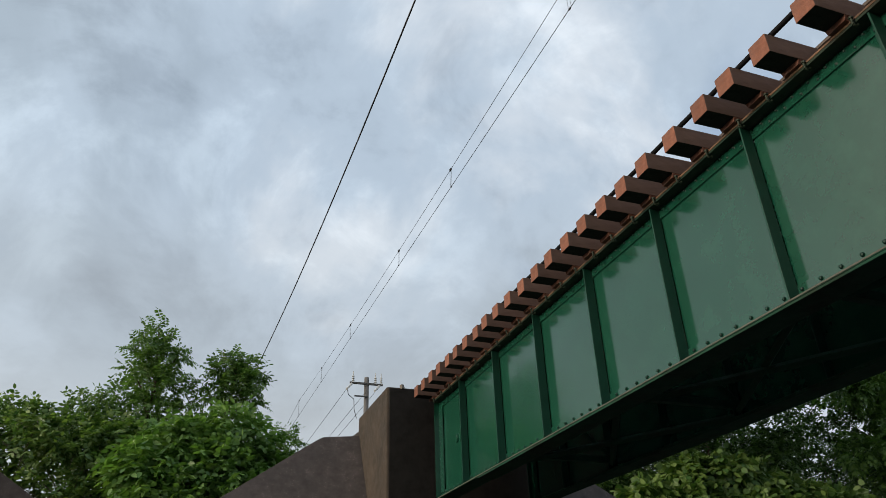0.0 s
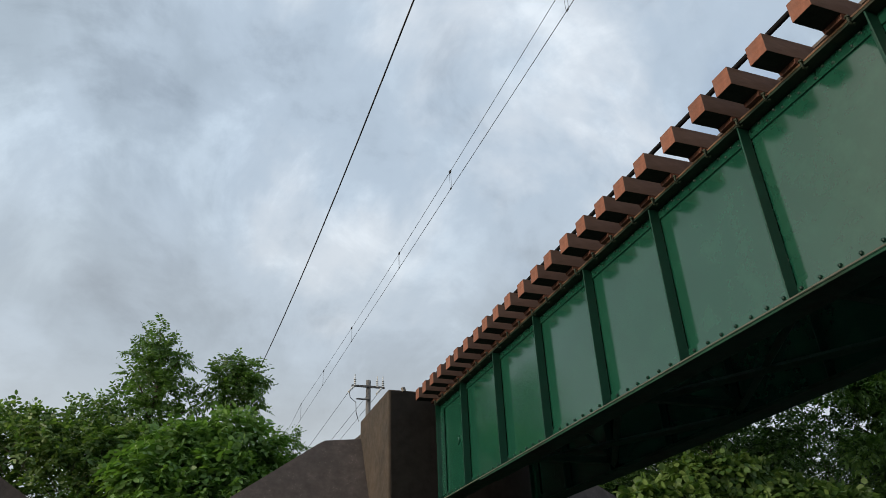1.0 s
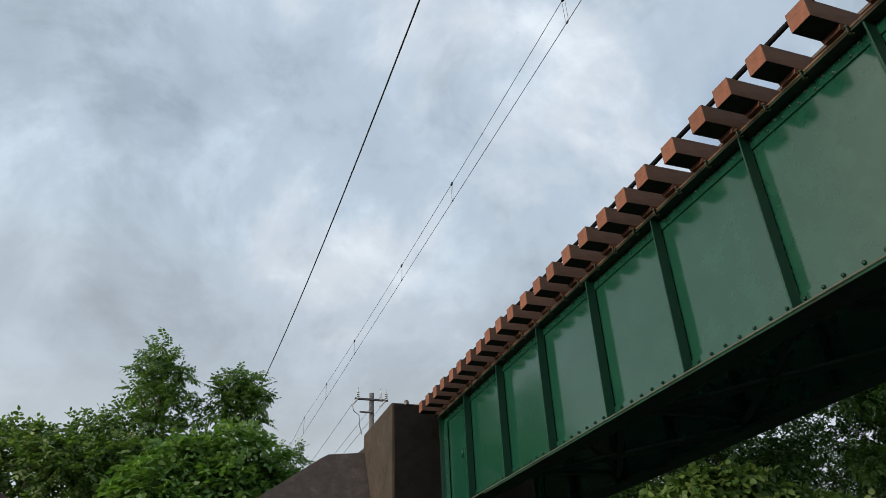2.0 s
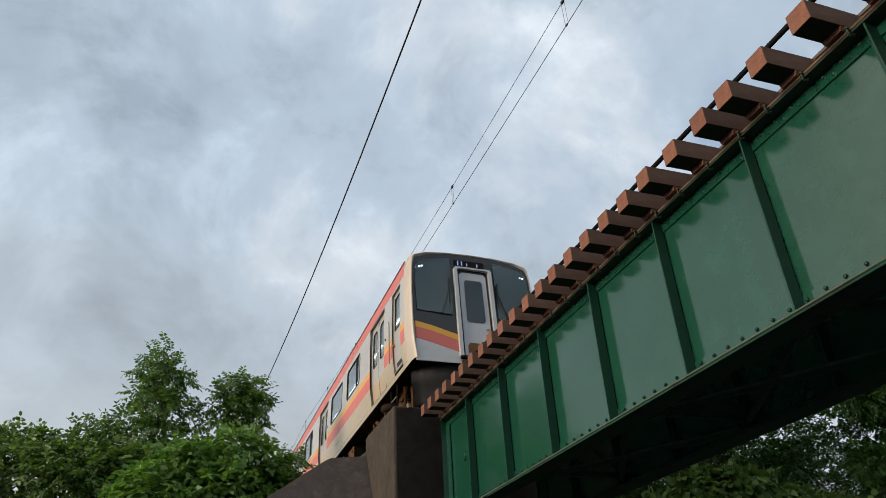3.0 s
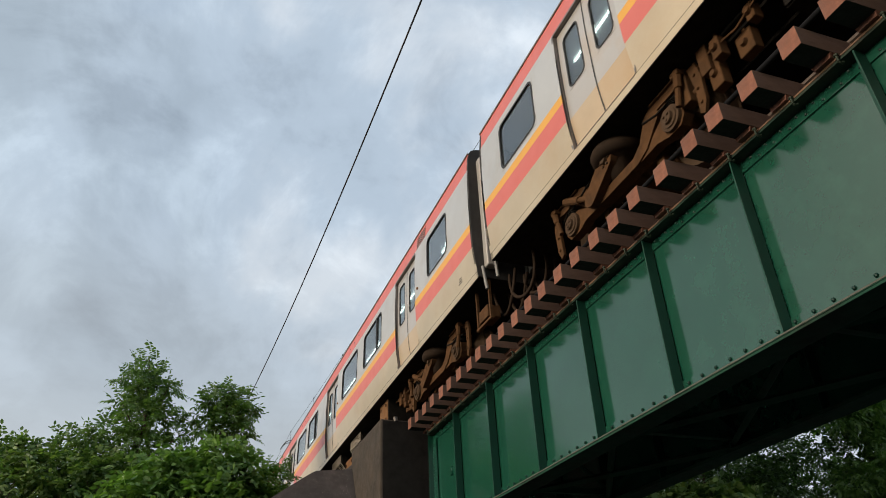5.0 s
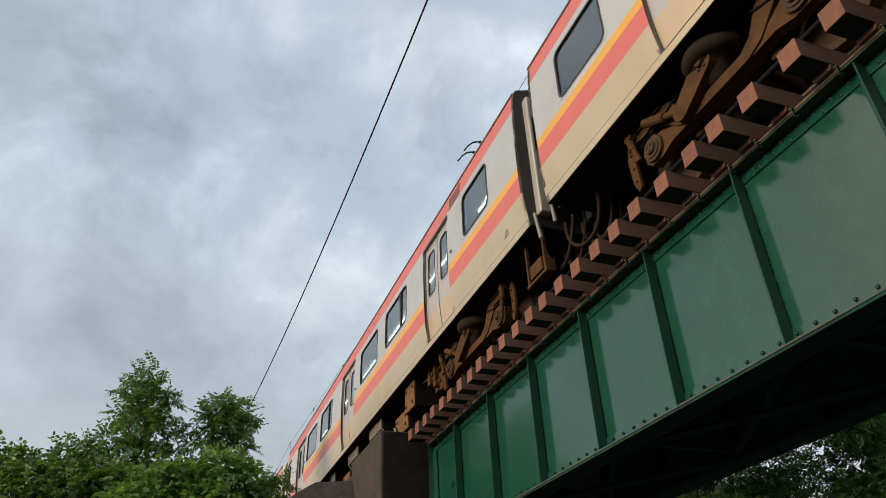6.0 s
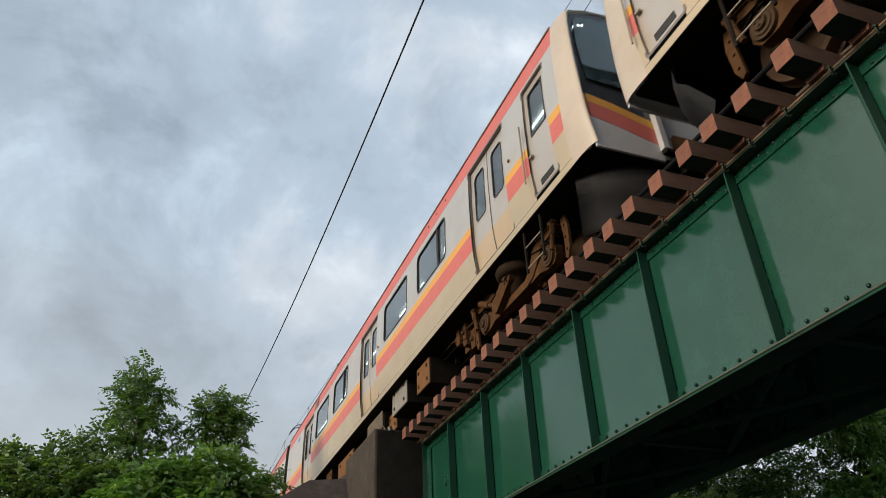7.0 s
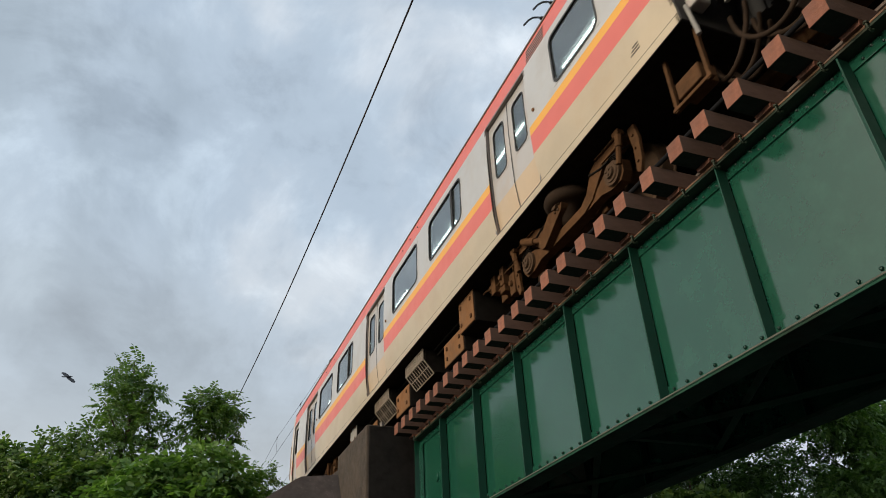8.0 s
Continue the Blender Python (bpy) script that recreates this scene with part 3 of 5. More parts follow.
def limbs(name, segments, mat, parent, label=""):
    bm = bmesh.new()
    for a, b, r0, r1 in segments:
        a, b = Vector(a), Vector(b)
        mid = a.lerp(b, 0.5) + Vector((0.04 * (b - a).length, 0, 0.02 * (b - a).length))
        tube(bm, a, mid, r0, (r0 + r1) / 2, 7, False)
        tube(bm, mid, b, (r0 + r1) / 2, r1, 7, False)
    return part(name, bm, mat, parent, label, True)


def tree():
    t = thing("tree", 0, 0, 0, "young broadleaf tree with pinnate leaves and thin stems", "tree", "trees by the line")
    y = 19.4
    top = [(-0.75, y, 9.62, .36, .4, .30), (-1.02, y, 9.22, .34, .4, .26), (-0.38, y, 9.34, .40, .5, .28), (-0.10, y, 9.06, .30, .4, .22), (-0.70, y, 8.96, .52, .5, .30), (-1.02, y, 8.62, .38, .5, .26), (-0.18, y, 8.62, .40, .5, .26),
           (-0.50, y, 8.20, .60, .6, .34), (0.12, y, 8.18, .46, .5, .30), (-1.25, y, 7.95, .46, .5, .28), (-1.72, y, 7.66, .36, .5, .26), (-1.50, y, 7.28, .50, .6, .30), (-0.70, y, 7.60, .72, .7, .36), (0.38, y, 7.66, .50, .6, .32), (-0.25, y, 7.10, .85, .7, .40), (-1.20, y, 6.88, .80, .7, .40)]
    segs = [((-0.5, y, 2.8), (-0.62, y, 6.6), .085, .06), ((-0.62, y, 6.6), (-0.68, y, 9.7), .06, .012), ((-0.62, y, 7.6), (-0.05, y, 9.0), .03, .008), ((-0.62, y, 7.3), (-1.2, y, 8.5), .03, .008),
            ((-0.62, y, 6.9), (-1.65, y, 7.5), .03, .008), ((-0.62, y, 6.8), (0.6, y, 7.8), .035, .008), ((-0.62, y, 8.2), (-0.9, y, 9.0), .02, .006)]
    limbs("trunk", segs, BARK, t)
    rng = random.Random(91)
    top += [(-0.6 + rng.uniform(-1.0, 0.9) * (10.3 - q) / 2.6, y + rng.uniform(-0.4, 0.4), q, .15, .3, .11) for q in [7.3 + 0.14 * k for k in range(19)]]
    top = [(a, b, c_ - 0.24, rx * 0.72, ry, rz * 0.70) for a, b, c_, rx, ry, rz in top]
    leaves("crown", top, 760, 0.112, LEAF_TREE, 3, t, pieces=15, droop=0.35, aspect=0.46, reach=3.4)
    t2 = thing("tree", 0, 0, 0, "slender broadleaf tree with a lopsided leafy top", "tree", "trees by the line")
    top2 = [(1.36, y, 8.96, .32, .4, .26), (1.80, y, 8.82, .34, .4, .26), (1.08, y, 8.66, .32, .4, .24), (1.55, y, 8.46, .46, .5, .30), (1.98, y, 8.36, .28, .4, .22), (1.12, y, 8.24, .38, .5, .26), (1.60, y, 8.02, .34, .4, .22), (2.02, y, 7.96, .20, .3, .14), (0.98, y, 7.92, .30, .4, .20)]
    segs = [((1.0, y, 3.5), (1.05, y, 6.6), .07, .05), ((1.05, y, 6.6), (1.35, y, 7.6), .045, .03), ((1.35, y, 7.6), (1.45, y, 9.0), .03, .008), ((1.25, y, 7.2), (1.9, y, 8.7), .028, .006), ((1.05, y, 6.8), (0.8, y, 8.0), .03, .008),
            ((1.2, y, 7.0), (1.75, y, 7.7), .02, .006), ((1.05, y, 6.5), (1.6, y, 7.5), .018, .006)]
    limbs("trunk", segs, BARK, t2)
    rng = random.Random(92)
    top2 += [(1.4 + rng.uniform(-0.8, 0.75), y + rng.uniform(-0.3, 0.3), q, .13, .3, .10) for q in [7.7 + 0.11 * k for k in range(13)]]
    top2 = [(a, b, c_ - 0.12, rx * 0.72, ry, rz * 0.70) for a, b, c_, rx, ry, rz in top2]
    leaves("crown", top2, 350, 0.112, LEAF_TREE, 5, t2, pieces=15, droop=0.35, aspect=0.46, reach=3.4)


def bushes():
    b = thing("bush", 0, 0, 0, "dense bright green leafy bush behind the wing wall", "bush", "lineside bushes")
    c = [(1.35, 17.6, 6.55, .55, .6, .42), (0.55, 17.5, 6.05, .7, .6, .5), (1.9, 17.8, 6.25, .6, .6, .5), (1.1, 17.3, 5.5, .9, .8, .6), (2.2, 17.9, 5.75, .55, .6, .5), (0.0, 17.4, 6.30, .45, .5, .28),
         (-0.3, 17.2, 5.4, .8, .7, .6), (0.4, 17.0, 4.6, 1.2, .8, .7), (1.6, 17.2, 4.7, .9, .8, .6)]
    limbs("stems", [((0.8, 17.6, 3.0), (0.9 + 0.5 * i, 17.6, 6.3), .04, .008) for i in range(-2, 3)], BARK, b)
    leaves("foliage", c, 1900, 0.175, LEAF_BUSH, 8, b, droop=0.35, aspect=0.6, pieces=7)
    s = thing("bush", 0, 0, 0, "sparse thin-stemmed shrub with small leaves", "bush", "lineside bushes")
    c = [(2.72, 18.6, 6.75, .35, .4, .22), (2.95, 18.6, 6.45, .28, .4, .3), (2.7, 18.6, 6.1, .4, .4, .3), (2.75, 18.6, 5.7, .4, .4, .3)]
    limbs("stems", [((2.5, 18.6, 4.0), (2.6 + 0.14 * i, 18.6, 6.6 + 0.1 * i), .015, .004) for i in range(4)], BARK, s)
    leaves("foliage", c, 240, 0.10, LEAF_TREE, 9, s, pieces=7)
    h = thing("hedge", 0, 0, 0, "tangled dark green thicket with climbing vines", "thicket", kind="stuff")
    rng = random.Random(21)
    c = []
    for i in range(46):
        x = -5.2 + 0.135 * i
        z = 6.50 + 0.22 * math.sin(i * 0.9) - (0.25 if x > -1.4 else 0) + (0.12 if x < -2.4 else 0)
        c.append((x, 19.0 + rng.uniform(-0.5, 0.6), z, .5, .5, .34 + rng.uniform(0, 0.12)))
    for i in range(60):
        c.append((rng.uniform(-5.5, 1.0), rng.uniform(17.9, 18.8), rng.uniform(4.0, 6.5), .6, .6, .45))
    for i in range(70):
        c.append((rng.uniform(-6.5, 3.0), rng.uniform(19.8, 21.0), rng.uniform(3.4, 6.3), .7, .6, .5))
    leaves("foliage", c, 8800, 0.13, LEAF_HEDGE, 12, h, pieces=7, aspect=0.55)
    limbs("stems", [((rng.uniform(-5, 1), 18.0, 3.0), (rng.uniform(-5, 1), 18.0, rng.uniform(5.5, 6.8)), .014, .006) for i in range(34)], BARK, h)
    v = thing("hedge", 0, 0, 0, "small sprigs standing up along the thicket top", "thicket", kind="stuff")
    c = [(-2.3 + 0.12 * i, 18.8, 7.25 + 0.12 * math.sin(i * 2.1), .12, .2, .16) for i in range(7)] + [(-4.4 + 0.25 * i, 18.8, 6.98 + 0.1 * math.sin(i * 1.7), .14, .2, .14) for i in range(8)]
    leaves("foliage", c, 150, 0.11, LEAF_HEDGE, 13, v, pieces=7, aspect=0.5)


def far_bushes():
    w = thing("hedge", 0, 0, 0, "shaded green thicket seen under the bridge", "thicket", kind="stuff")
    rng = random.Random(31)
    c = []
    for i in range(130):
        x = rng.uniform(7.8, 31)
        top = 6.6 + (x - 12) * 0.33
        c.append((x, 21 + rng.uniform(-0.8, 1.5), rng.uniform(3.2, top), .9, .8, .6))
    c += [(rng.uniform(9, 24), 23.2 + rng.uniform(-0.5, 0.5), rng.uniform(3.5, 8.4), 1.0, .6, .7) for i in range(60)]
    c += [(rng.uniform(19, 32), 24 + rng.uniform(-0.5, 0.5), rng.uniform(6, 9.5), 1.1, .7, .7) for i in range(36)]
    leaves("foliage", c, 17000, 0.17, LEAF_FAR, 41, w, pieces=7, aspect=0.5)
    limbs("stems", [((rng.uniform(13, 29), 21.5, 0.0), (rng.uniform(13, 29), 21.5, rng.uniform(5.5, 8.8)), .020, .006) for i in range(60)], BARK, w)
    v = thing("bush", 0, 0, 0, "spreading vine with large pale green leaves", "bush", "lineside bushes")
    c = [(15.0 + 0.62 * i, 18.6, 6.15 + 0.38 * math.sin(0.5 + i * 0.55), .55, .5, .30) for i in range(9)] + [(13.2 + 0.7 * i, 18.4, 5.35, .7, .6, .4) for i in range(12)]
    limbs("stems", [((14.0 + 0.6 * i, 18.8, 4.4), (14.4 + 0.62 * i, 18.7, 5.9 + 0.2 * math.sin(i)), .016, .006) for i in range(10)], BARK, v)
    leaves("foliage", c, 1150, 0.24, LEAF_HEDGE, 43, v, pieces=9, aspect=0.9, droop=0.45)
    t = thing("tree", 0, 0, 0, "leafy tree partly hidden behind the girder", "tree", "trees by the line")
    c = [(24.6 + rng.uniform(-0.9, 3.4), 19.6 + rng.uniform(-0.8, 0.8), rng.uniform(6.6, 11.4), .75, .7, .5) for i in range(30)]
    limbs("trunk", [((26.2, 20.2, 0), (26.2, 20.0, 9), .2, .08)] + [((26.2, 20, 6 + 0.4 * i), (24.4 + 0.6 * i, 19.7, 8.4 + 0.35 * i), .06, .015) for i in range(7)], BARK, t)
    leaves("crown", c, 1900, 0.20, LEAF_BUSH, 47, t, pieces=9, aspect=0.55, droop=0.4)
    # Crowns added where the girder hides them, to shade the thicket below.
    for k, (x, top) in enumerate(((14.5, 11.5), (19.0, 13.0))):
        t = thing("tree", 0, 0, 0, "tall leafy tree added behind the girder to shade the thicket", "tree", "trees by the line")
        c = [(x + rng.uniform(-3.2, 3.2), 18.5 + rng.uniform(-2.5, 3.0), rng.uniform(top - 2.6, top), 1.3, 1.3, .6) for i in range(34)]
        limbs("trunk", [((x, 23.5, 0), (x, 22.0, top - 1), .16, .05)] + [((x, 22.4, top - 4 + 0.3 * i), (x - 2.5 + 0.8 * i, 18.5 + 0.5 * i, top - 1.2), .05, .012) for i in range(7)], BARK, t)
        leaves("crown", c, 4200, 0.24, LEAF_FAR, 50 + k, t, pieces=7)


def light_block_thicket():
    """Unseen thickets like the far ones, added behind the viewpoint to block light."""
    rng = random.Random(77)
    for k, (x0, x1, h) in enumerate(((-16.0, -7.0, 7.5), (-8.0, 3.5, 8.0), (8.0, 19.0, 8.0))):
        h_ = thing("hedge", 0, 0, 0, "unseen green thicket added on the near bank to block sky light", "thicket", kind="stuff")
        c = [(rng.uniform(x0, x1), rng.uniform(-12.5, -9.5), rng.uniform(0.6, h), 1.2, 1.1, .9) for i in range(70)]
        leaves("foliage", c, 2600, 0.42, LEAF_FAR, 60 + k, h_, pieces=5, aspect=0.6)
        limbs("stems", [((rng.uniform(x0, x1), -11, 0.0), (rng.uniform(x0, x1), -11, h - 1), .06, .02) for i in range(16)], BARK, h_)


light_block_thicket()
tree()
bushes()
far_bushes()


# ---- the train ----
STEEL = material("dusty_steel_panel", (0.56, 0.545, 0.515), 0.33, metal=0.5, vary=0.05, scale=1.5, bump=0.02, bump_scale=4, stain=(0.46, 0.39, 0.31), stain_scale=1.3, stain_amount=0.45, spec=0.5)
# Lower panels and doors: brake dust, plus the low sun's warm reflection painted in.
STEEL_LOW = material("dusty_warm_reflection_panel", (0.55, 0.455, 0.32), 0.36, metal=0.45, vary=0.07, scale=1.5, bump=0.02, bump_scale=4, stain=(0.50, 0.36, 0.22), stain_scale=0.9, stain_amount=0.6, spec=0.5)
DOOR_LOW = material("dusty_warm_reflection_door", (0.55, 0.42, 0.28), 0.38, metal=0.3, vary=0.08, scale=2, stain=(0.46, 0.30, 0.16), stain_scale=1.0, stain_amount=0.7)
NOSE = material("cab_moulding", (0.52, 0.45, 0.38), 0.40, vary=0.06, scale=2, stain=(0.44, 0.34, 0.24), stain_scale=1.5, stain_amount=0.5)
DOOR = material("door_panel", (0.47, 0.45, 0.43), 0.34, metal=0.3, vary=0.05, scale=2, stain=(0.47, 0.34, 0.22), stain_scale=1.1, stain_amount=0.6)
FRONT_GREY = material("blue_grey_front", (0.47, 0.485, 0.51), 0.38, vary=0.05, scale=2, stain=(0.30, 0.27, 0.23), stain_scale=1.5, stain_amount=0.35)
YELLOW = material("yellow_band", (0.68, 0.34, 0.045), 0.40, vary=0.05, scale=2)
RED = material("coral_band", (0.56, 0.132, 0.108), 0.40, vary=0.05, scale=2)
BLACK_MASK = material("black_mask", (0.020, 0.021, 0.024), 0.22, vary=0.1)
RUBBER = material("black_rubber", (0.015, 0.015, 0.015), 0.6, vary=0.1)
JAMB = material("door_jamb", (0.20, 0.18, 0.17), 0.45, metal=0.3, vary=0.1)
ROOF = material("grey_roof", (0.16, 0.14, 0.13), 0.7, vary=0.2, scale=3)
END_WALL = material("dark_end_wall", (0.045, 0.042, 0.040), 0.8, vary=0.25, scale=3, spec=0.2)
UNDER = material("black_underframe", (0.016, 0.014, 0.012), 0.9, vary=0.3, scale=6, bump=0.2, spec=0.06)
DUST = material("brown_dusty_box", (0.180, 0.088, 0.038), 0.85, spec=0.15, vary=0.18, scale=4, bump=0.1, stain=(0.12, 0.075, 0.045), stain_scale=3, stain_amount=0.7)
BOGIE = material("brake_dust_iron", (0.088, 0.044, 0.020), 0.88, spec=0.10, vary=0.25, scale=7, bump=0.2, stain=(0.04, 0.024, 0.014), stain_scale=4, stain_amount=0.7)
SPRING_RUBBER = material("dusty_rubber", (0.030, 0.020, 0.014), 0.9, spec=0.1, vary=0.25, scale=5, bump=0.15, stain=(0.05, 0.03, 0.018), stain_scale=3, stain_amount=0.6)
WHEEL = material("wheel_steel", (0.065, 0.040, 0.024), 0.8, spec=0.15, vary=0.25, scale=6)
PALE = material("pale_grey_box", (0.25, 0.24, 0.225), 0.6, vary=0.1, scale=4, stain=(0.20, 0.17, 0.14), stain_scale=2, stain_amount=0.6)
GRID = material("grey_grille", (0.30, 0.255, 0.21), 0.7, spec=0.2, vary=0.15, stain=(0.2, 0.13, 0.08), stain_amount=0.6)
SKIRT = material("dark_grey_skirt", (0.050, 0.050, 0.055), 0.8, vary=0.15, scale=3)
LINING = material("interior_lining", (0.68, 0.69, 0.67), 0.6, vary=0.05)
SEAT = material("seat_cloth", (0.05, 0.10, 0.12), 0.9, vary=0.2)
LETTER = material("dark_lettering", (0.12, 0.10, 0.08), 0.6, vary=0.1)
BLUE = material("blue_sticker", (0.10, 0.18, 0.50), 0.5, vary=0.1)
PANE = glass("window_glass", (0.84, 0.90, 0.90))
# Teal sheet behind the cab glass: the sky's reflection put into its colour.
SCREEN_SKY_TINT = material("sky_reflection_tint", (0.10, 0.15, 0.155), 0.7, vary=0.2, scale=2.0)
SCREEN_PANE = glass("coated_screen", (0.50, 0.62, 0.62), 0.02, 1.55)
CAB_PANE = glass("cab_glass", (0.42, 0.50, 0.52))
TUBE_LIGHT = material("ceiling_light", (0.9, 0.9, 0.9), 0.5, emit=((0.85, 1.0, 0.95), 3.0))
HEADLAMP = material("headlamp", (0.9, 0.9, 0.9), 0.1, emit=((0.9, 1.0, 1.0), 2.0))
LED = material("display_led", (0.2, 0.25, 0.6), 0.4, emit=((0.40, 0.55, 1.0), 0.35))

HALF = [(0.85, 1.402), (0.97, 1.416), (1.20, 1.446), (1.41, 1.464), (1.69, 1.470), (2.30, 1.470), (2.76, 1.455), (2.99, 1.444), (3.26, 1.415)]


def half(z):
    for (a, p), (b, q) in zip(HALF, HALF[1:]):
        if z <= b:
            return p + (q - p) * (z - a) / (b - a)
    return HALF[-1][1]


ROWS = [0.85, 0.945, 0.952, 1.08, 1.20, 1.385, 1.69, 1.83, 1.93, 2.30, 2.55, 2.77, 2.88, 2.92, 3.255]
WIN = (1.93, 2.77)
DOORZ = (0.952, 2.88)
LEAFWIN = (1.80, 2.70)


def skin(bm, s, y_list, row_list, skip, inset, paint):
    """One bowed side sheet in cells; cells for which skip() holds stay open."""
    grid = [[bm.verts.new((s * (half(z) - inset), y, z)) for z in row_list] for y in y_list]
    for i in range(len(y_list) - 1):
        for j in range(len(row_list) - 1):
            yc, zc = (y_list[i] + y_list[i + 1]) / 2, (row_list[j] + row_list[j + 1]) / 2
            if skip(yc, zc):
                continue
            f = bm.faces.new((grid[i][j], grid[i + 1][j], grid[i + 1][j + 1], grid[i][j + 1]))
            f.material_index = paint(zc)


def round_rect(y0, y1, z0, z1, r, seg=5):
    pts = []
    for cy, cz, a0 in ((y1 - r, z1 - r, 0), (y0 + r, z1 - r, 90), (y0 + r, z0 + r, 180), (y1 - r, z0 + r, 270)):
        for k in range(seg + 1):
            a = radians(a0 + 90 * k / seg)
            pts.append((cy + r * math.cos(a), cz + r * math.sin(a)))
    return pts


def ring(bm, s, inner, outer, proud, depth=0.0):
    """A flat frame between two outlines of equal count, on the bowed side, with an inner lip of the given depth."""
    vi = [bm.verts.new((s * (half(z) + proud), y, z)) for y, z in inner]
    vo = [bm.verts.new((s * (half(z) + proud), y, z)) for y, z in outer]
    n = len(inner)
    for i in range(n):
        bm.faces.new((vi[i], vi[(i + 1) % n], vo[(i + 1) % n], vo[i]))
    if depth:
        vd = [bm.verts.new((s * (half(z) + proud - depth), y, z)) for y, z in inner]
        ve = [bm.verts.new((s * (half(z) + proud - depth), y, z)) for y, z in outer]
        for i in range(n):
            bm.faces.new((vi[i], vi[(i + 1) % n], vd[(i + 1) % n], vd[i]))
            bm.faces.new((vo[i], vo[(i + 1) % n], ve[(i + 1) % n], ve[i]))


def sheet(bm, s, outline, proud, thick=0.008):
    a = [bm.verts.new((s * (half(z) + proud), y, z)) for y, z in outline]
    b = [bm.verts.new((s * (half(z) + proud - thick), y, z)) for y, z in outline]
    bm.faces.new(a); bm.faces.new(b[::-1])
    n = len(outline)
    for i in range(n):
        bm.faces.new((a[i], a[(i + 1) % n], b[(i + 1) % n], b[i]))


def glazed(parent, s, y0, y1, z0, z1, r, proud, filler_mat, split=None):
    """The corner filler, gasket and pane of one opening; split: the place of a mullion."""
    rr = round_rect(y0 + 0.012, y1 - 0.012, z0 + 0.012, z1 - 0.012, r)
    big = round_rect(y0 - 0.012, y1 + 0.012, z0 - 0.012, z1 + 0.012, 0.004)
    mid = round_rect(y0 - 0.004, y1 + 0.004, z0 - 0.004, z1 + 0.004, r + 0.006)
    bm = bmesh.new(); ring(bm, s, rr, big, proud + 0.003, 0.012)
    filler = part("window_surround", bm, filler_mat, parent)
    bm = bmesh.new(); ring(bm, s, round_rect(y0 + 0.030, y1 - 0.030, z0 + 0.030, z1 - 0.030, r - 0.01), mid, proud + 0.008, 0.03)
    if split:
        box(bm, s * (half(2.3) + proud + 0.006), split - 0.035, z0 + 0.03, s * (half(2.3) + proud - 0.03), split + 0.035, z1 - 0.03)
    part("gasket", bm, RUBBER, filler)
    bm = bmesh.new(); sheet(bm, s, round_rect(y0 + 0.02, y1 - 0.02, z0 + 0.02, z1 - 0.02, r), proud - 0.012)
    pane = part("pane", bm, PANE, filler, "dark tinted glass pane")
    pane.visible_shadow = False


def door(car, s, y0, y1):
    m = (y0 + y1) / 2
    bm = bmesh.new()
    ring(bm, s, round_rect(y0, y1, DOORZ[0] - 0.004, DOORZ[1], 0.004, 3), round_rect(y0 - 0.035, y1 + 0.035, DOORZ[0] - 0.010, DOORZ[1] + 0.035, 0.06, 3), 0.006, 0.075)
    fr = part("door_frame", bm, JAMB, car, "dark door frame")
    for y in (y0 + 0.006, y1 - 0.006, m):
        bm = bmesh.new()
        zz = [0.98, 1.2, 1.41, 1.7, 2.3, 2.86]
        for a, b in zip(zz, zz[1:]):
            v = [bm.verts.new((s * (half(z) - 0.050), yy, z)) for yy, z in ((y - 0.011, a), (y + 0.011, a), (y + 0.011, b), (y - 0.011, b))]
            bm.faces.new(v)
        part("door_seal", bm, RUBBER, fr)
    for a, b in ((y0 + 0.008, m - 0.004), (m + 0.004, y1 - 0.008)):
        wa, wb = a + 0.13, b - 0.13
        ys = [a, wa, wb, b]
        rows = [0.975, 1.08, 1.20, 1.41, LEAFWIN[0], 2.30, LEAFWIN[1], 2.875]
        bm = bmesh.new()
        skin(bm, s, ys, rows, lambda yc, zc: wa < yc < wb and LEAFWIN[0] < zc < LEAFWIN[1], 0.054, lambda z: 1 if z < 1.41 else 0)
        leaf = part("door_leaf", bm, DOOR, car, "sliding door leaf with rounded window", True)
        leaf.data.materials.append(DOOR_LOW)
        rr = round_rect(wa + 0.01, wb - 0.01, LEAFWIN[0] + 0.01, LEAFWIN[1] - 0.01, 0.09)
        bm = bmesh.new()
        ring(bm, s, rr, round_rect(wa - 0.012, wb + 0.012, LEAFWIN[0] - 0.012, LEAFWIN[1] + 0.012, 0.004), -0.051, 0.01)
        part("window_surround", bm, DOOR, leaf)
        bm = bmesh.new()
        ring(bm, s, round_rect(wa + 0.024, wb - 0.024, LEAFWIN[0] + 0.024, LEAFWIN[1] - 0.024, 0.08), round_rect(wa, wb, LEAFWIN[0], LEAFWIN[1], 0.095), -0.046, 0.02)
        part("gasket", bm, RUBBER, leaf)
        bm = bmesh.new(); sheet(bm, s, round_rect(wa + 0.015, wb - 0.015, LEAFWIN[0] + 0.015, LEAFWIN[1] - 0.015, 0.085), -0.060)
        part("pane", bm, PANE, leaf, "tinted door glass").visible_shadow = False
    bm = bmesh.new()
    tube(bm, (s * (half(1.62) + 0.002), y0 - 0.16, 2.02), (s * (half(1.62) + 0.02), y0 - 0.16, 2.02), 0.03, 0.025, 10)
    part("door_lamp", bm, DUST, car)


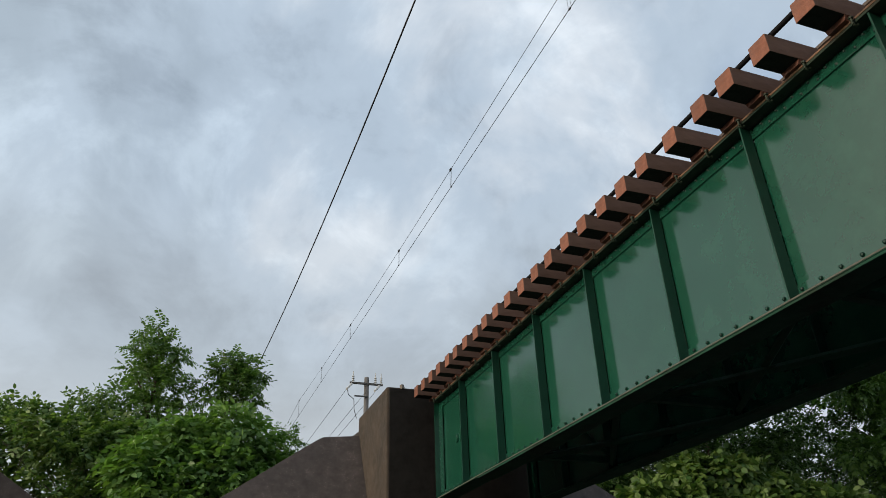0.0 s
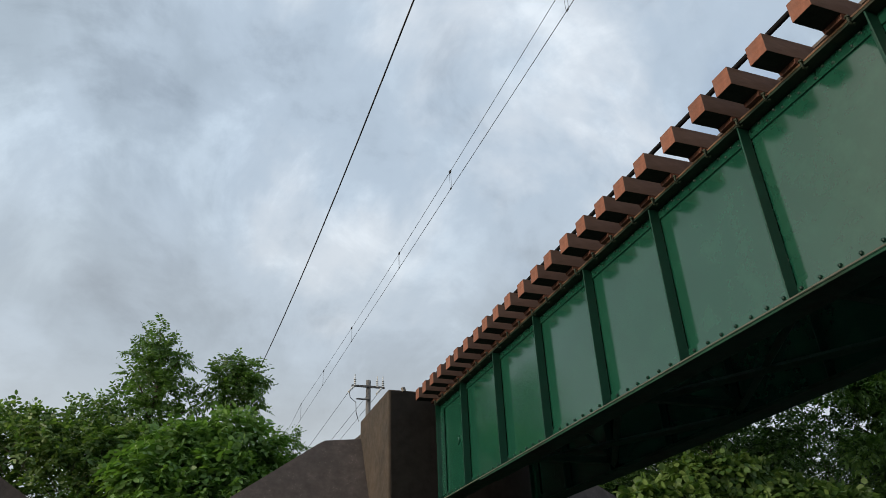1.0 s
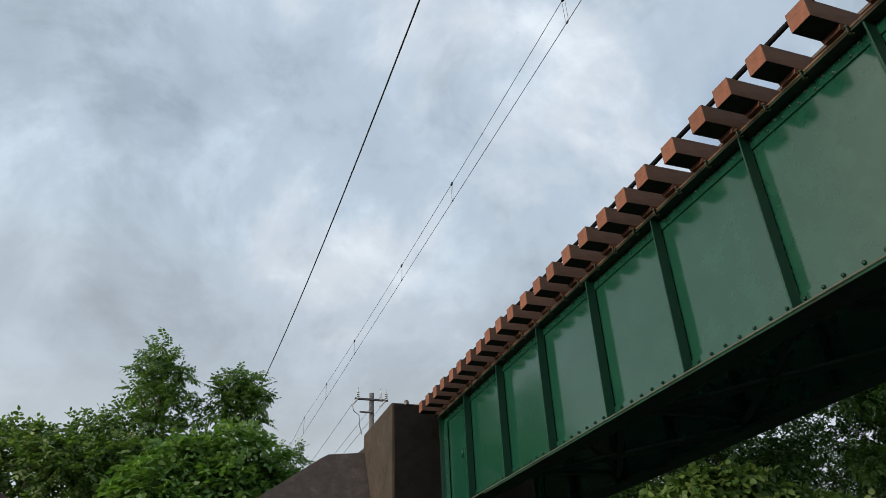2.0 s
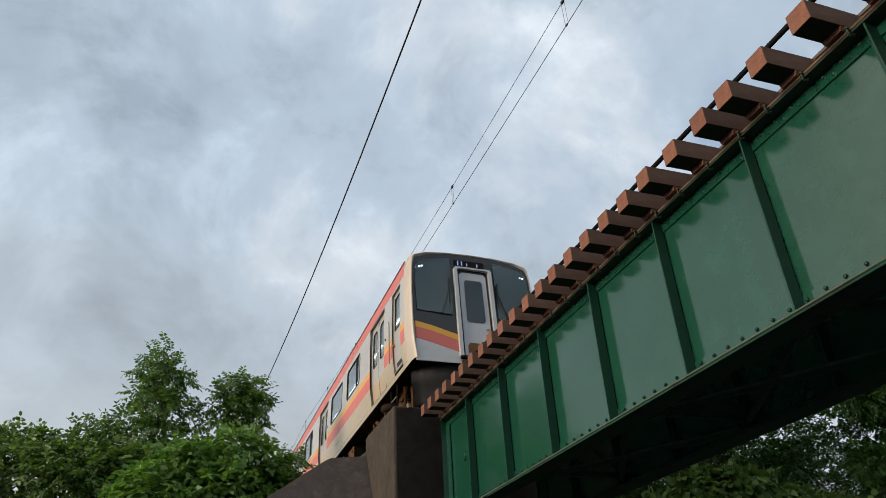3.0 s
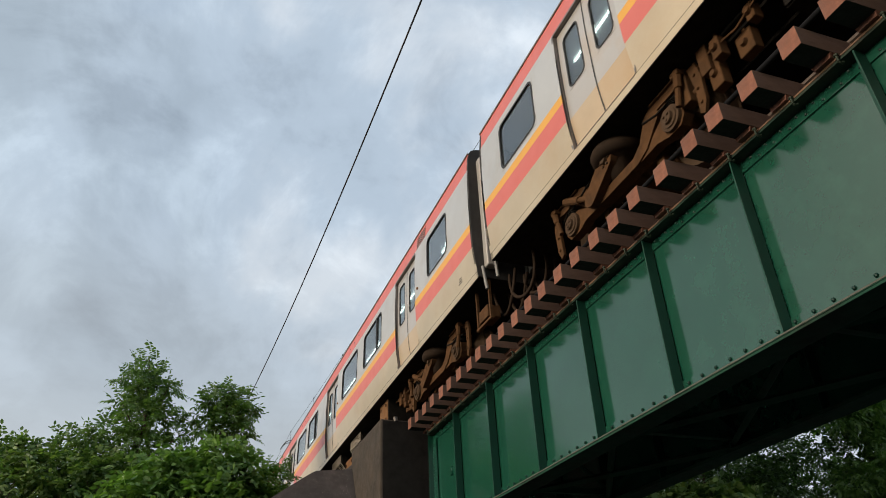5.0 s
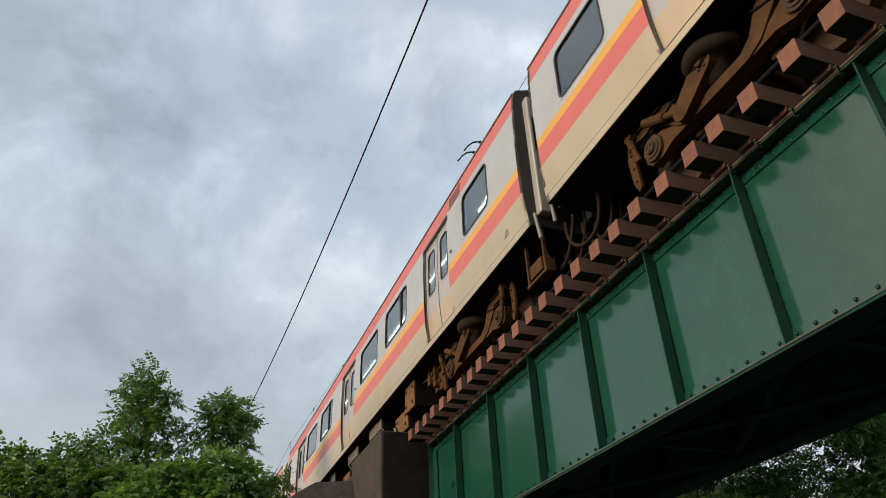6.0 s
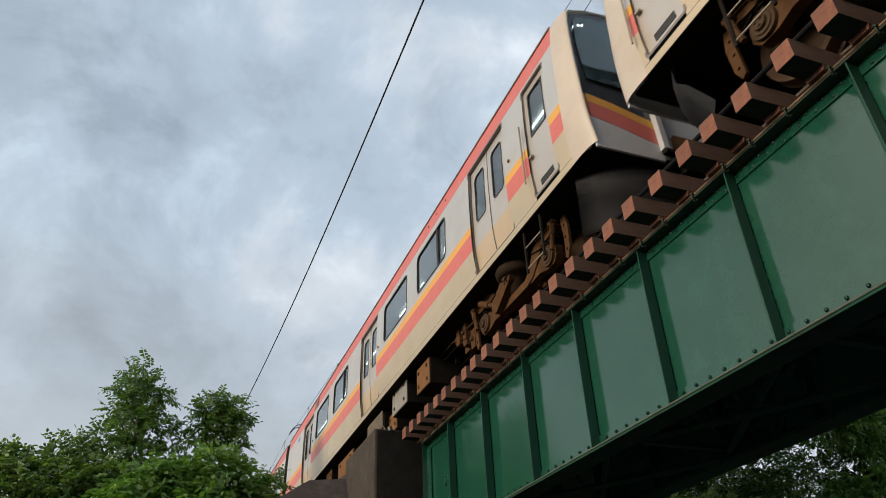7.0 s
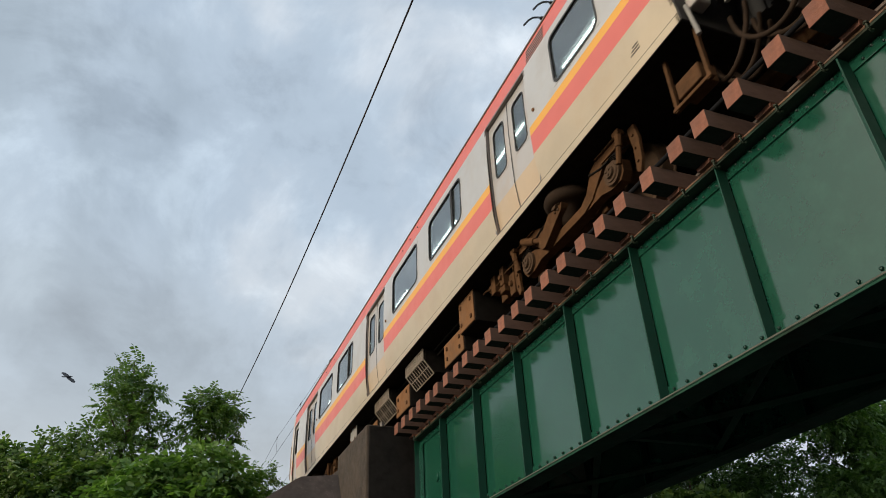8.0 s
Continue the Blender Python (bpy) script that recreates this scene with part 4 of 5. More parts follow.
def cab_door(car, s, y0, y1):
    bm = bmesh.new()
    ring(bm, s, round_rect(y0, y1, 1.02, 2.85, 0.03, 4), round_rect(y0 - 0.03, y1 + 0.03, 0.99, 2.88, 0.05, 4), 0.005, 0.06)
    fr = part("cab_door_frame", bm, JAMB, car, "grey cab door frame")
    wa, wb = y0 + 0.10, y1 - 0.10
    bm = bmesh.new()
    skin(bm, s, [y0, wa, wb, y1], [1.02, 1.2, 1.41, 1.95, 2.3, 2.72, 2.85], lambda yc, zc: wa < yc < wb and 1.95 < zc < 2.72, 0.04, lambda z: 0)
    leaf = part("cab_door", bm, DOOR, car, "narrow cab door with a window", True)
    bm = bmesh.new()
    ring(bm, s, round_rect(wa + 0.02, wb - 0.02, 1.97, 2.70, 0.05), round_rect(wa - 0.01, wb + 0.01, 1.94, 2.73, 0.02), -0.034, 0.02)
    part("gasket", bm, RUBBER, leaf)
    bm = bmesh.new(); sheet(bm, s, round_rect(wa, wb, 1.95, 2.72, 0.05), -0.05)
    part("pane", bm, PANE, leaf).visible_shadow = False
    bm = bmesh.new(); box(bm, s * (half(1.6) - 0.04), y1 - 0.10, 1.60, s * (half(1.6) + 0.01), y1 - 0.03, 1.64, 0.006); part("handle", bm, GRID, leaf)
    bm = bmesh.new()
    sheet(bm, s, [(y0 + 0.14, 1.10), (y1 - 0.14, 1.10), (y1 - 0.14, 1.19), (y0 + 0.14, 1.19)], -0.036)
    part("vent", bm, RUBBER, leaf)
    bm = bmesh.new(); tube(bm, (s * (half(1.5) + 0.05), y1 + 0.07, 1.25), (s * (half(2.2) + 0.05), y1 + 0.07, 2.25), 0.013); part("handrail", bm, GRID, car)


PROFILE = [(-1.402, 0.85), (-1.416, 0.97), (-1.446, 1.20), (-1.464, 1.41), (-1.470, 1.69), (-1.470, 2.30), (-1.455, 2.76), (-1.444, 2.99), (-1.415, 3.255), (-1.37, 3.33), (-1.10, 3.425), (-0.60, 3.48), (0, 3.495)]
PROFILE += [(-x, z) for x, z in PROFILE[-2::-1]]


def cab_end(car, front):
    """The moulded nose; front: at y = 0, otherwise mirrored to the tail at the rear."""
    fy = (lambda y: y) if front else (lambda y: 19.47 - y)
    sections = [(0.50, 1.0, 0.0), (0.30, 1.0, 0.004), (0.17, 0.994, 0.010), (0.09, 0.982, 0.022), (0.045, 0.966, 0.036), (0.03, 0.950, 0.050)]
    lean = lambda z: 0.05 * (z - 0.8)

    def at(y, sx, drop, x, z):
        zz = z - drop * max(0, (z - 2.6)) * 1.4 + drop * max(0, 1.1 - z) * 0.4
        return (x * sx, fy(y + lean(zz) * min(1, (0.50 - y) / 0.41)), zz)
    bm = bmesh.new()
    rings = [[bm.verts.new(at(y, sx, d, x, z)) for x, z in PROFILE] for y, sx, d in sections]
    n = len(PROFILE)
    for a, b in zip(rings, rings[1:]):
        for i in range(n - 1):
            bm.faces.new((a[i], a[i + 1], b[i + 1], b[i]))
    # return lip and the recessed front sheet
    last = rings[-1]
    lip = [bm.verts.new(at(0.07, 0.938, 0.06, x, z)) for x, z in PROFILE]
    for i in range(n - 1):
        bm.faces.new((last[i], last[i + 1], lip[i + 1], lip[i]))
    bm.faces.new(lip)
    under = bmesh.new(); box(under, -1.30, min(fy(0.16), fy(0.70)), 0.90, 1.30, max(fy(0.16), fy(0.55)), 0.94); part("cab_floor", under, UNDER, car)
    nose = part("cab_nose", bm, NOSE, car, "rounded cream cab end moulding", True)

    def plate(name, outline, y, mat, parent, label="", thick=0.03):
        bm = bmesh.new()
        a = [bm.verts.new((x, fy(y + lean(z)), z)) for x, z in outline]
        b = [bm.verts.new((x, fy(y + lean(z) + thick), z)) for x, z in outline]
        bm.faces.new(a); bm.faces.new(b[::-1])
        k = len(outline)
        for i in range(k):
            bm.faces.new((a[i], a[(i + 1) % k], b[(i + 1) % k], b[i]))
        return part(name, bm, mat, parent, label)

    # black mask above, pale sheet with the slanting bands below
    w = 1.372
    plate("black_mask", [(-w, 1.68), (-1.0, 1.61), (-0.45, 1.44), (0.45, 1.44), (1.0, 1.61), (w, 1.68), (w + 0.005, 2.6), (w - 0.015, 3.06), (w - 0.09, 3.24), (0.95, 3.355), (0.4, 3.425), (-0.4, 3.425), (-0.95, 3.355), (-w + 0.09, 3.24), (-w + 0.015, 3.06), (-w - 0.005, 2.6)], 0.055, BLACK_MASK, car, "black glazed front mask")
    for s in (-1, 1):
        plate("yellow_flash", [(s * 1.35, 1.535), (s * 1.0, 1.465), (s * 0.40, 1.30), (s * 0.40, 1.43), (s * 1.0, 1.60), (s * 1.35, 1.67)], 0.050, YELLOW, car)
        plate("coral_flash", [(s * 1.35, 1.29), (s * 1.0, 1.215), (s * 0.40, 1.04), (s * 0.40, 1.295), (s * 1.0, 1.46), (s * 1.35, 1.53)], 0.050, RED, car)
        plate("front_panel", [(s * 1.35, 0.80), (s * 0.40, 0.80), (s * 0.40, 1.035), (s * 1.0, 1.21), (s * 1.35, 1.285)], 0.054, FRONT_GREY, car)
        g = plate("windscreen", [(s * 0.52, 1.88), (s * 1.30, 1.93), (s * 1.325, 2.6), (s * 1.29, 3.03), (s * 1.25, 3.13), (s * 1.15, 3.19), (s * 0.50, 3.30)], 0.025, SCREEN_PANE, car, "raked tinted windscreen", 0.028)
        plate("screen_backing", [(s * 0.52, 1.88), (s * 1.30, 1.93), (s * 1.325, 2.6), (s * 1.29, 3.03), (s * 1.25, 3.13), (s * 1.15, 3.19), (s * 0.50, 3.30)], 0.0535, SCREEN_SKY_TINT, g, "", 0.002)
        for k in range(2):
            bm = bmesh.new()
            c = (s * (1.215 - 0.06 * k), 2.985 + 0.02 * k)
            tube(bm, (c[0], fy(0.022 + lean(c[1])), c[1]), (c[0], fy(0.045 + lean(c[1])), c[1]), 0.017, 0.02, 12)
            part("headlamp", bm, HEADLAMP, car, "small bright headlamp")
        bm = bmesh.new()
        tube(bm, (s * 0.75, fy(0.012 + lean(1.9)), 1.90), (s * 0.56, fy(0.012 + lean(2.45)), 2.5), 0.012)
        box(bm, s * 0.54, fy(0.012 + lean(2.4)) - 0.01, 2.15, s * 0.57, fy(0.012 + lean(2.4)) + 0.01, 2.75)
        part("wiper", bm, RUBBER, car)
    gd = plate("gangway_door", [(-0.31, 0.98), (0.31, 0.98), (0.31, 2.90), (0.25, 2.96), (-0.25, 2.96), (-0.31, 2.90)], 0.035, FRONT_GREY, car, "pale grey emergency door in the cab front", 0.04)
    plate("pane", [(-0.21, 1.80), (-0.17, 1.75), (0.17, 1.75), (0.21, 1.80), (0.21, 2.72), (0.17, 2.77), (-0.17, 2.77), (-0.21, 2.72)], 0.020, CAB_PANE, gd, "", 0.006)
    plate("pane_backing", [(-0.20, 1.80), (-0.165, 1.76), (0.165, 1.76), (0.20, 1.80), (0.20, 2.71), (0.165, 2.76), (-0.165, 2.76), (-0.20, 2.71)], 0.029, SCREEN_SKY_TINT, gd, "", 0.004)
    plate("door_gap", [(-0.355, 0.96), (0.355, 0.96), (0.355, 3.04), (-0.355, 3.04)], 0.050, RUBBER, car, "black rubber gap around the front door", 0.02)
    bm = bmesh.new(); box(bm, 0.20, fy(0.02 + lean(1.62)) - 0.03, 1.60, 0.29, fy(0.02 + lean(1.62)) + 0.02, 1.63, 0.005); part("handle", bm, FRONT_GREY, gd)
    for s in (-1, 1):
        plate("door_surround", [(s * 0.365, 0.95), (s * 0.44, 0.95), (s * 0.44, 3.02), (s * 0.40, 3.07), (s * 0.365, 3.07)], -0.03, FRONT_GREY, car, "raised pale frame around the front door", 0.09)
    plate("door_surround", [(-0.363, 3.0), (-0.30, 3.03), (0.30, 3.03), (0.363, 3.0), (0.363, 3.07), (-0.363, 3.07)], -0.03, FRONT_GREY, car, "raised pale frame around the front door", 0.09)
    plate("gangway_step", [(-0.42, 0.90), (0.42, 0.90), (0.42, 0.945), (-0.42, 0.945)], -0.04, UNDER, car, "", 0.10)
    plate("foot_recess", [(-0.24, 1.04), (0.24, 1.04), (0.24, 1.20), (0.19, 1.27), (-0.19, 1.27), (-0.24, 1.20)], 0.029, DUST, gd, "dusty foot recess at the bottom of the door", 0.005)
    dis = plate("destination_display", [(-0.40, 3.12), (0.30, 3.12), (0.30, 3.27), (-0.40, 3.27)], 0.040, UNDER, car, "lit destination display above the door", 0.012)
    for k, (x, zz) in enumerate(((-0.31, 0.12), (-0.22, 0.12), (-0.10, 0.08), (0.14, 0.09))):
        plate("display_bar", [(x - 0.014, 3.14), (x + 0.014, 3.14), (x + 0.014, 3.14 + zz * 0.9), (x - 0.014, 3.14 + zz * 0.9)], 0.034, LED, dis, "", 0.004)
    # plough skirt and coupler
    bm = bmesh.new()
    v = []
    for k in range(17):
        px = -1.28 + 0.16 * k
        py = 0.16 + 0.55 * (abs(px) / 1.28) ** 3.2
        v.append([bm.verts.new((px * (1 - 0.05 * q), fy(py + 0.10 * q), z)) for q, z in ((0.5, 0.84), (0.0, 0.74), (0.1, 0.56), (0.9, 0.48), (2.4, 0.20), (2.6, 0.15))])
    for a, b in zip(v, v[1:]):
        for i in range(5):
            bm.faces.new((a[i], b[i], b[i + 1], a[i + 1]))
    bmesh.ops.solidify(bm, geom=bm.faces[:], thickness=0.03)
    part("plough_skirt", bm, SKIRT, car, "dark grey steel plough skirt below the cab", True)
    bm = bmesh.new(); box(bm, -0.13, fy(-0.18), 0.72, 0.13, fy(0.9), 0.98, 0.02); part("coupler", bm, UNDER, car)
    for s in (-1, 1):
        step = None
        for yy in (1.55, 2.02):
            rail = bmesh.new()
            box(rail, s * 1.33 - 0.012, fy(yy) - 0.018, 0.20, s * 1.33 + 0.012, fy(yy) + 0.018, 0.90)
            step = part("cab_step", rail, UNDER, car, "dark hanging step under the cab door")
        for zz in (0.26, 0.58):
            bm = bmesh.new(); tube(bm, (s * 1.33, fy(1.55), zz), (s * 1.33, fy(2.02), zz), 0.010); part("rung", bm, GRID, step)


def plain_end(car, front, pale_case=False):
    """The flat gangway end of a car, with its ducts, jumper hoses and coupler."""
    fy = (lambda y: y - 0.22) if front else (lambda y: 19.78 - y)
    bm = bmesh.new()
    a = [bm.verts.new((x, fy(0.25), z)) for x, z in PROFILE]
    b = [bm.verts.new((x, fy(0.31), z)) for x, z in PROFILE]
    bm.faces.new(a); bm.faces.new(b[::-1])
    n = len(PROFILE)
    for i in range(n):
        bm.faces.new((a[i], a[(i + 1) % n], b[(i + 1) % n], b[i]))
    part("end_wall", bm, END_WALL, car, "dark grey end wall of the car")
    for k in range(4):
        d = 0.03 if k % 2 else 0.0
        bm = bmesh.new()
        ya, yb = sorted((fy(0.062 * k), fy(0.062 + 0.062 * k)))
        box(bm, -0.62 + d, ya, 0.95, 0.62 - d, yb, 3.05 - d)
        part("gangway_bellows", bm, RUBBER, car, "black ribbed gangway bellows")
    for s in (-1, 1):
        ya, yb = sorted((fy(0.10), fy(0.247)))
        bm = bmesh.new(); box(bm, s * 1.12, ya, 1.0, s * 1.30, yb, 3.1, 0.02); part("end_duct", bm, DOOR, car, "pale grey vertical duct on the car end")
        bm = bmesh.new(); tube(bm, (s * 0.98, fy(0.10), 1.1), (s * 0.98, fy(0.10), 3.3), 0.045); part("conduit", bm, RUBBER, car)
        bm = bmesh.new(); tube(bm, (s * 1.30, fy(0.20), 0.62), (s * 1.34, fy(0.22), 1.02), 0.026, 0.022, 8); part("uncoupling_rod", bm, PALE, car, "pale steel rod at the car end")
    for x, dz, reach in ((-0.95, 0.56, 0.40), (-0.72, 0.46, 0.34), (-0.55, 0.38, 0.30), (0.6, 0.45, 0.36), (0.85, 0.52, 0.36)):
        bm = bmesh.new()
        pts = [Vector((x + 0.03 * math.sin(a * 2), fy(0.30 + reach * math.cos(a)), 0.86 - dz * math.sin(a))) for a in [i * math.pi / 14 for i in range(15)]]
        rings = []
        for i, q in enumerate(pts):
            along = (pts[min(i + 1, 14)] - pts[max(i - 1, 0)]).to_track_quat("Z", "Y")
            rings.append([bm.verts.new(q + along @ Vector((0.026 * math.cos(k * math.pi / 4), 0.026 * math.sin(k * math.pi / 4), 0))) for k in range(8)])
        for p_, q_ in zip(rings, rings[1:]):
            for k in range(8):
                bm.faces.new((p_[k], p_[(k + 1) % 8], q_[(k + 1) % 8], q_[k]))
        part("jumper_hose", bm, SPRING_RUBBER, car, "hanging dusty black jumper hose", True)
    ya, yb = sorted((fy(0.0), fy(1.0)))
    bm = bmesh.new(); box(bm, -0.12, ya, 0.74, 0.12, yb, 0.96, 0.02); part("coupler", bm, BOGIE, car)
    for s in (-1, 1):
        if front:
            # hanging jumper bracket with a brown junction box
            bm = bmesh.new(); box(bm, s * 1.02, 0.16, 0.26, s * 1.24, 0.50, 0.46, 0.012); jb = part("junction_box", bm, BOGIE, car, "dusty brown junction box on a hanging bracket")
            for y in (0.08, 0.56):
                bm = bmesh.new(); box(bm, s * 1.20, y - 0.02, 0.16, s * 1.24, y + 0.02, 0.86); part("bracket_bar", bm, BOGIE, jb)
            bm = bmesh.new(); box(bm, s * 1.19, 0.04, 0.17, s * 1.25, 0.60, 0.21, 0.006); part("bracket_bar", bm, BOGIE, jb)
        elif pale_case:
            # pale grey case with a round cover in its bed
            bm = bmesh.new()
            extrude_y(bm, [(s * 1.22, 0.80), (s * 1.22, 0.60), (s * 0.86, 0.40), (s * 0.60, 0.40), (s * 0.60, 0.80)], 18.66, 19.30)
            gb = part("end_case", bm, PALE, car, "pale grey equipment case with a sloping bed")
            bm = bmesh.new(); c = Vector((s * 1.04, 18.98, 0.50)); out = Vector((s * 0.486, 0, -0.874))
            tube(bm, c, c + out * 0.012, 0.11, 0.105, 18); part("round_cover", bm, UNDER, gb)
            bm = bmesh.new(); tube(bm, c + out * 0.012, c + out * 0.02, 0.085, 0.08, 18); part("cover_lid", bm, PALE, gb)


def grille(car, s, y0, y1, z0, z1):
    x1, x0 = s * 1.22, s * 0.45
    bm = bmesh.new(); extrude_y(bm, [(x0, z1), (s * 1.16, z1), (s * 1.16, z0 + 0.12), (s * 0.98, z0 - 0.10), (x0, z0 - 0.10)], y0, y1)
    b = part("resistor_box", bm, UNDER, car, "dark underfloor box with a grey wire grille")
    bm = bmesh.new()
    nb = 9
    for k in range(nb + 1):
        y = y0 + (y1 - y0) * k / nb
        q = 0.013 if k % 3 == 0 else 0.006
        box(bm, x1 - 0.010, y - q, z0 + 0.11, x1 + 0.010, y + q, z1)
        tube(bm, (x1, y, z0 + 0.12), (s * 1.02, y, z0 - 0.13), q, sides=4)
    for k in range(7):
        z = z0 + 0.12 + (z1 - z0 - 0.13) * k / 6
        q = 0.011 if k in (0, 6) else 0.006
        box(bm, x1 - 0.009, y0, z - q, x1 + 0.009, y1, z + q)
    for k in range(1, 3):
        tube(bm, (x1 - s * 0.1 * k, y0, z0 + 0.12 - 0.125 * k), (x1 - s * 0.1 * k, y1, z0 + 0.12 - 0.125 * k), 0.013, sides=4)
    k = y0
    while k < y1:
        box(bm, x1 - 0.004, k - 0.002, z0 + 0.12, x1 + 0.002, k + 0.003, z1)
        k += 0.04
    part("grille", bm, GRID, b)


def case(car, s, y0, y1, z0, z1, mat, x=1.23, deep=0.75, latches=True):
    bm = bmesh.new(); box(bm, s * (x - deep), y0, z0, s * (x - 0.02), y1, z1, 0.012)
    b = part("equipment_case", bm, UNDER, car, "dusty underfloor equipment case")
    bm = bmesh.new(); box(bm, s * (x - 0.018), y0 + 0.01, z0 + 0.01, s * x, y1 - 0.01, z1 - 0.01, 0.006)
    part("cover", bm, mat, b)
    if latches:
        for y in (y0 + 0.18 * (y1 - y0), y1 - 0.18 * (y1 - y0)):
            for z in (z0 + 0.12, z1 - 0.12):
                bm = bmesh.new()
                box(bm, s * (x + 0.001), y - 0.022, z - 0.03, s * (x + 0.022), y + 0.022, z + 0.03, 0.004)
                part("latch", bm, BOGIE, b)


def bogie(car, yc):
    """A bolsterless bogie: dropped side frames, swing-arm axle boxes, air springs and hanging brake gear."""
    half_top = [(0.34, 0.43), (0.50, 0.52), (0.66, 0.76), (0.80, 0.815), (1.36, 0.80)]
    half_low = [(1.38, 0.72), (1.22, 0.70), (1.05, 0.66), (0.88, 0.62), (0.76, 0.52), (0.60, 0.38), (0.40, 0.31)]
    prof = [(-y, z) for y, z in reversed(half_top)] + half_top + half_low + [(-y, z) for y, z in reversed(half_low)]
    bm = bmesh.new()
    box(bm, -0.92, yc - 0.22, 0.32, 0.92, yc + 0.22, 0.56, 0.02)
    for s in (-1, 1):
        extrude_x(bm, [(yc + y, z) for y, z in prof], s * 0.93, s * 1.08)
        # raised flanges along the beam
        for d in (-1, 1):
            box(bm, s * 1.08, yc + d * 0.80, 0.79, s * 1.11, yc + d * 1.32, 0.812)
            box(bm, s * 1.08, yc + d * 0.90, 0.668, s * 1.10, yc + d * 1.20, 0.690)
    f = part("bogie", bm, BOGIE, car, "brown brake-dusted bogie frame")
    for yw in (yc - 1.05, yc + 1.05):
        d = 1 if yw < yc else -1
        bm = bmesh.new(); tube(bm, (-0.95, yw, 0.43), (0.95, yw, 0.43), 0.075, sides=14); part("axle", bm, BOGIE, f)
        for s in (-1, 1):
            bm = bmesh.new()
            outline = [(0.10, 0.10), (0.10, 0.14), (0.02, 0.34), (0.04, 0.40), (0.045, 0.415), (0.045, 0.43), (-0.085, 0.435), (-0.10, 0.455), (-0.115, 0.455), (-0.12, 0.36), (-0.05, 0.30), (-0.04, 0.12)]
            seg = 28
            rings = [[bm.verts.new((s * (0.665 + ox), yw + r * math.cos(2 * math.pi * k / seg), 0.43 + r * math.sin(2 * math.pi * k / seg))) for k in range(seg)] for ox, r in outline]
            for a, b in zip(rings, rings[1:]):
                for k in range(seg):
                    bm.faces.new((a[k], a[(k + 1) % seg], b[(k + 1) % seg], b[k]))
            bm.faces.new(rings[0]); bm.faces.new(rings[-1][::-1])
            part("wheel", bm, WHEEL, f, "", False)
            # swing arm with the axle box at its end
            bm = bmesh.new()
            extrude_x(bm, [(yw - 0.05 * d, 0.58), (yw + 0.16 * d, 0.56), (yw + 0.34 * d, 0.47), (yw + 0.62 * d, 0.44), (yw + 0.68 * d, 0.38), (yw + 0.60 * d, 0.32), (yw + 0.30 * d, 0.33), (yw + 0.10 * d, 0.27), (yw - 0.10 * d, 0.27), (yw - 0.18 * d, 0.36), (yw - 0.17 * d, 0.52)], s * 0.94, s * 1.06)
            box_ = part("axle_box", bm, BOGIE, f)
            bm = bmesh.new()
            tube(bm, (s * 1.06, yw, 0.43), (s * 1.10, yw, 0.43), 0.155, 0.150, 20)
            tube(bm, (s * 1.10, yw, 0.43), (s * 1.115, yw, 0.43), 0.118, 0.112, 18)
            tube(bm, (s * 1.115, yw, 0.43), (s * 1.145, yw, 0.43), 0.078, 0.070, 16)
            for k in range(3):
                a = 0.5 + k * 2 * math.pi / 3
                tube(bm, (s * 1.145, yw + 0.038 * math.cos(a), 0.43 + 0.038 * math.sin(a)), (s * 1.158, yw + 0.038 * math.cos(a), 0.43 + 0.038 * math.sin(a)), 0.016, sides=6)
            part("axle_cover", bm, WHEEL, box_, "round bolted axle end cover")
            # stacked rubber axle spring under the beam
            bm = bmesh.new()
            for k in range(4):
                tube(bm, (s * 1.0, yw - 0.02 * d, 0.57 + 0.03 * k), (s * 1.0, yw - 0.02 * d, 0.59 + 0.03 * k), 0.12 - 0.008 * k, 0.105 - 0.008 * k, 14)
            tube(bm, (s * 1.0, yw - 0.02 * d, 0.56), (s * 1.0, yw - 0.02 * d, 0.70), 0.07, sides=10)
            part("axle_spring", bm, UNDER, f)
            # vertical damper and the bracket hanging outside the axle box
            bm = bmesh.new()
            tube(bm, (s * 1.13, yw - 0.20 * d, 0.40), (s * 1.13, yw - 0.26 * d, 0.62), 0.034, 0.034, 8)
            tube(bm, (s * 1.13, yw - 0.26 * d, 0.60), (s * 1.13, yw - 0.30 * d, 0.80), 0.046, 0.046, 8)
            box(bm, s * 1.08, yw - 0.34 * d, 0.74, s * 1.17, yw - 0.22 * d, 0.80, 0.006)
            part("axle_damper", bm, BOGIE, f)
            bm = bmesh.new()
            extrude_x(bm, [(yw - 0.46 * d, 0.80), (yw - 0.34 * d, 0.80), (yw - 0.38 * d, 0.50), (yw - 0.36 * d, 0.20), (yw - 0.42 * d, 0.16), (yw - 0.48 * d, 0.30), (yw - 0.50 * d, 0.60)], s * 1.0, s * 1.04)
            for z in (0.30, 0.48, 0.66):
                tube(bm, (s * 1.04, yw - 0.42 * d, z), (s * 1.06, yw - 0.42 * d, z), 0.018, sides=6)
            part("life_guard", bm, BOGIE, f)
            # tread brake inside the wheel base
            bm = bmesh.new()
            box(bm, s * 0.70, yw + 0.50 * d - 0.06, 0.26, s * 0.90, yw + 0.50 * d + 0.06, 0.62, 0.015)
            tube(bm, (s * 0.80, yw + 0.58 * d, 0.48), (s * 0.80, yw + 0.86 * d, 0.48), 0.085, 0.075, 12)
            box(bm, s * 0.60, yw + 0.44 * d - 0.03, 0.24, s * 0.74, yw + 0.44 * d + 0.03, 0.56, 0.01)
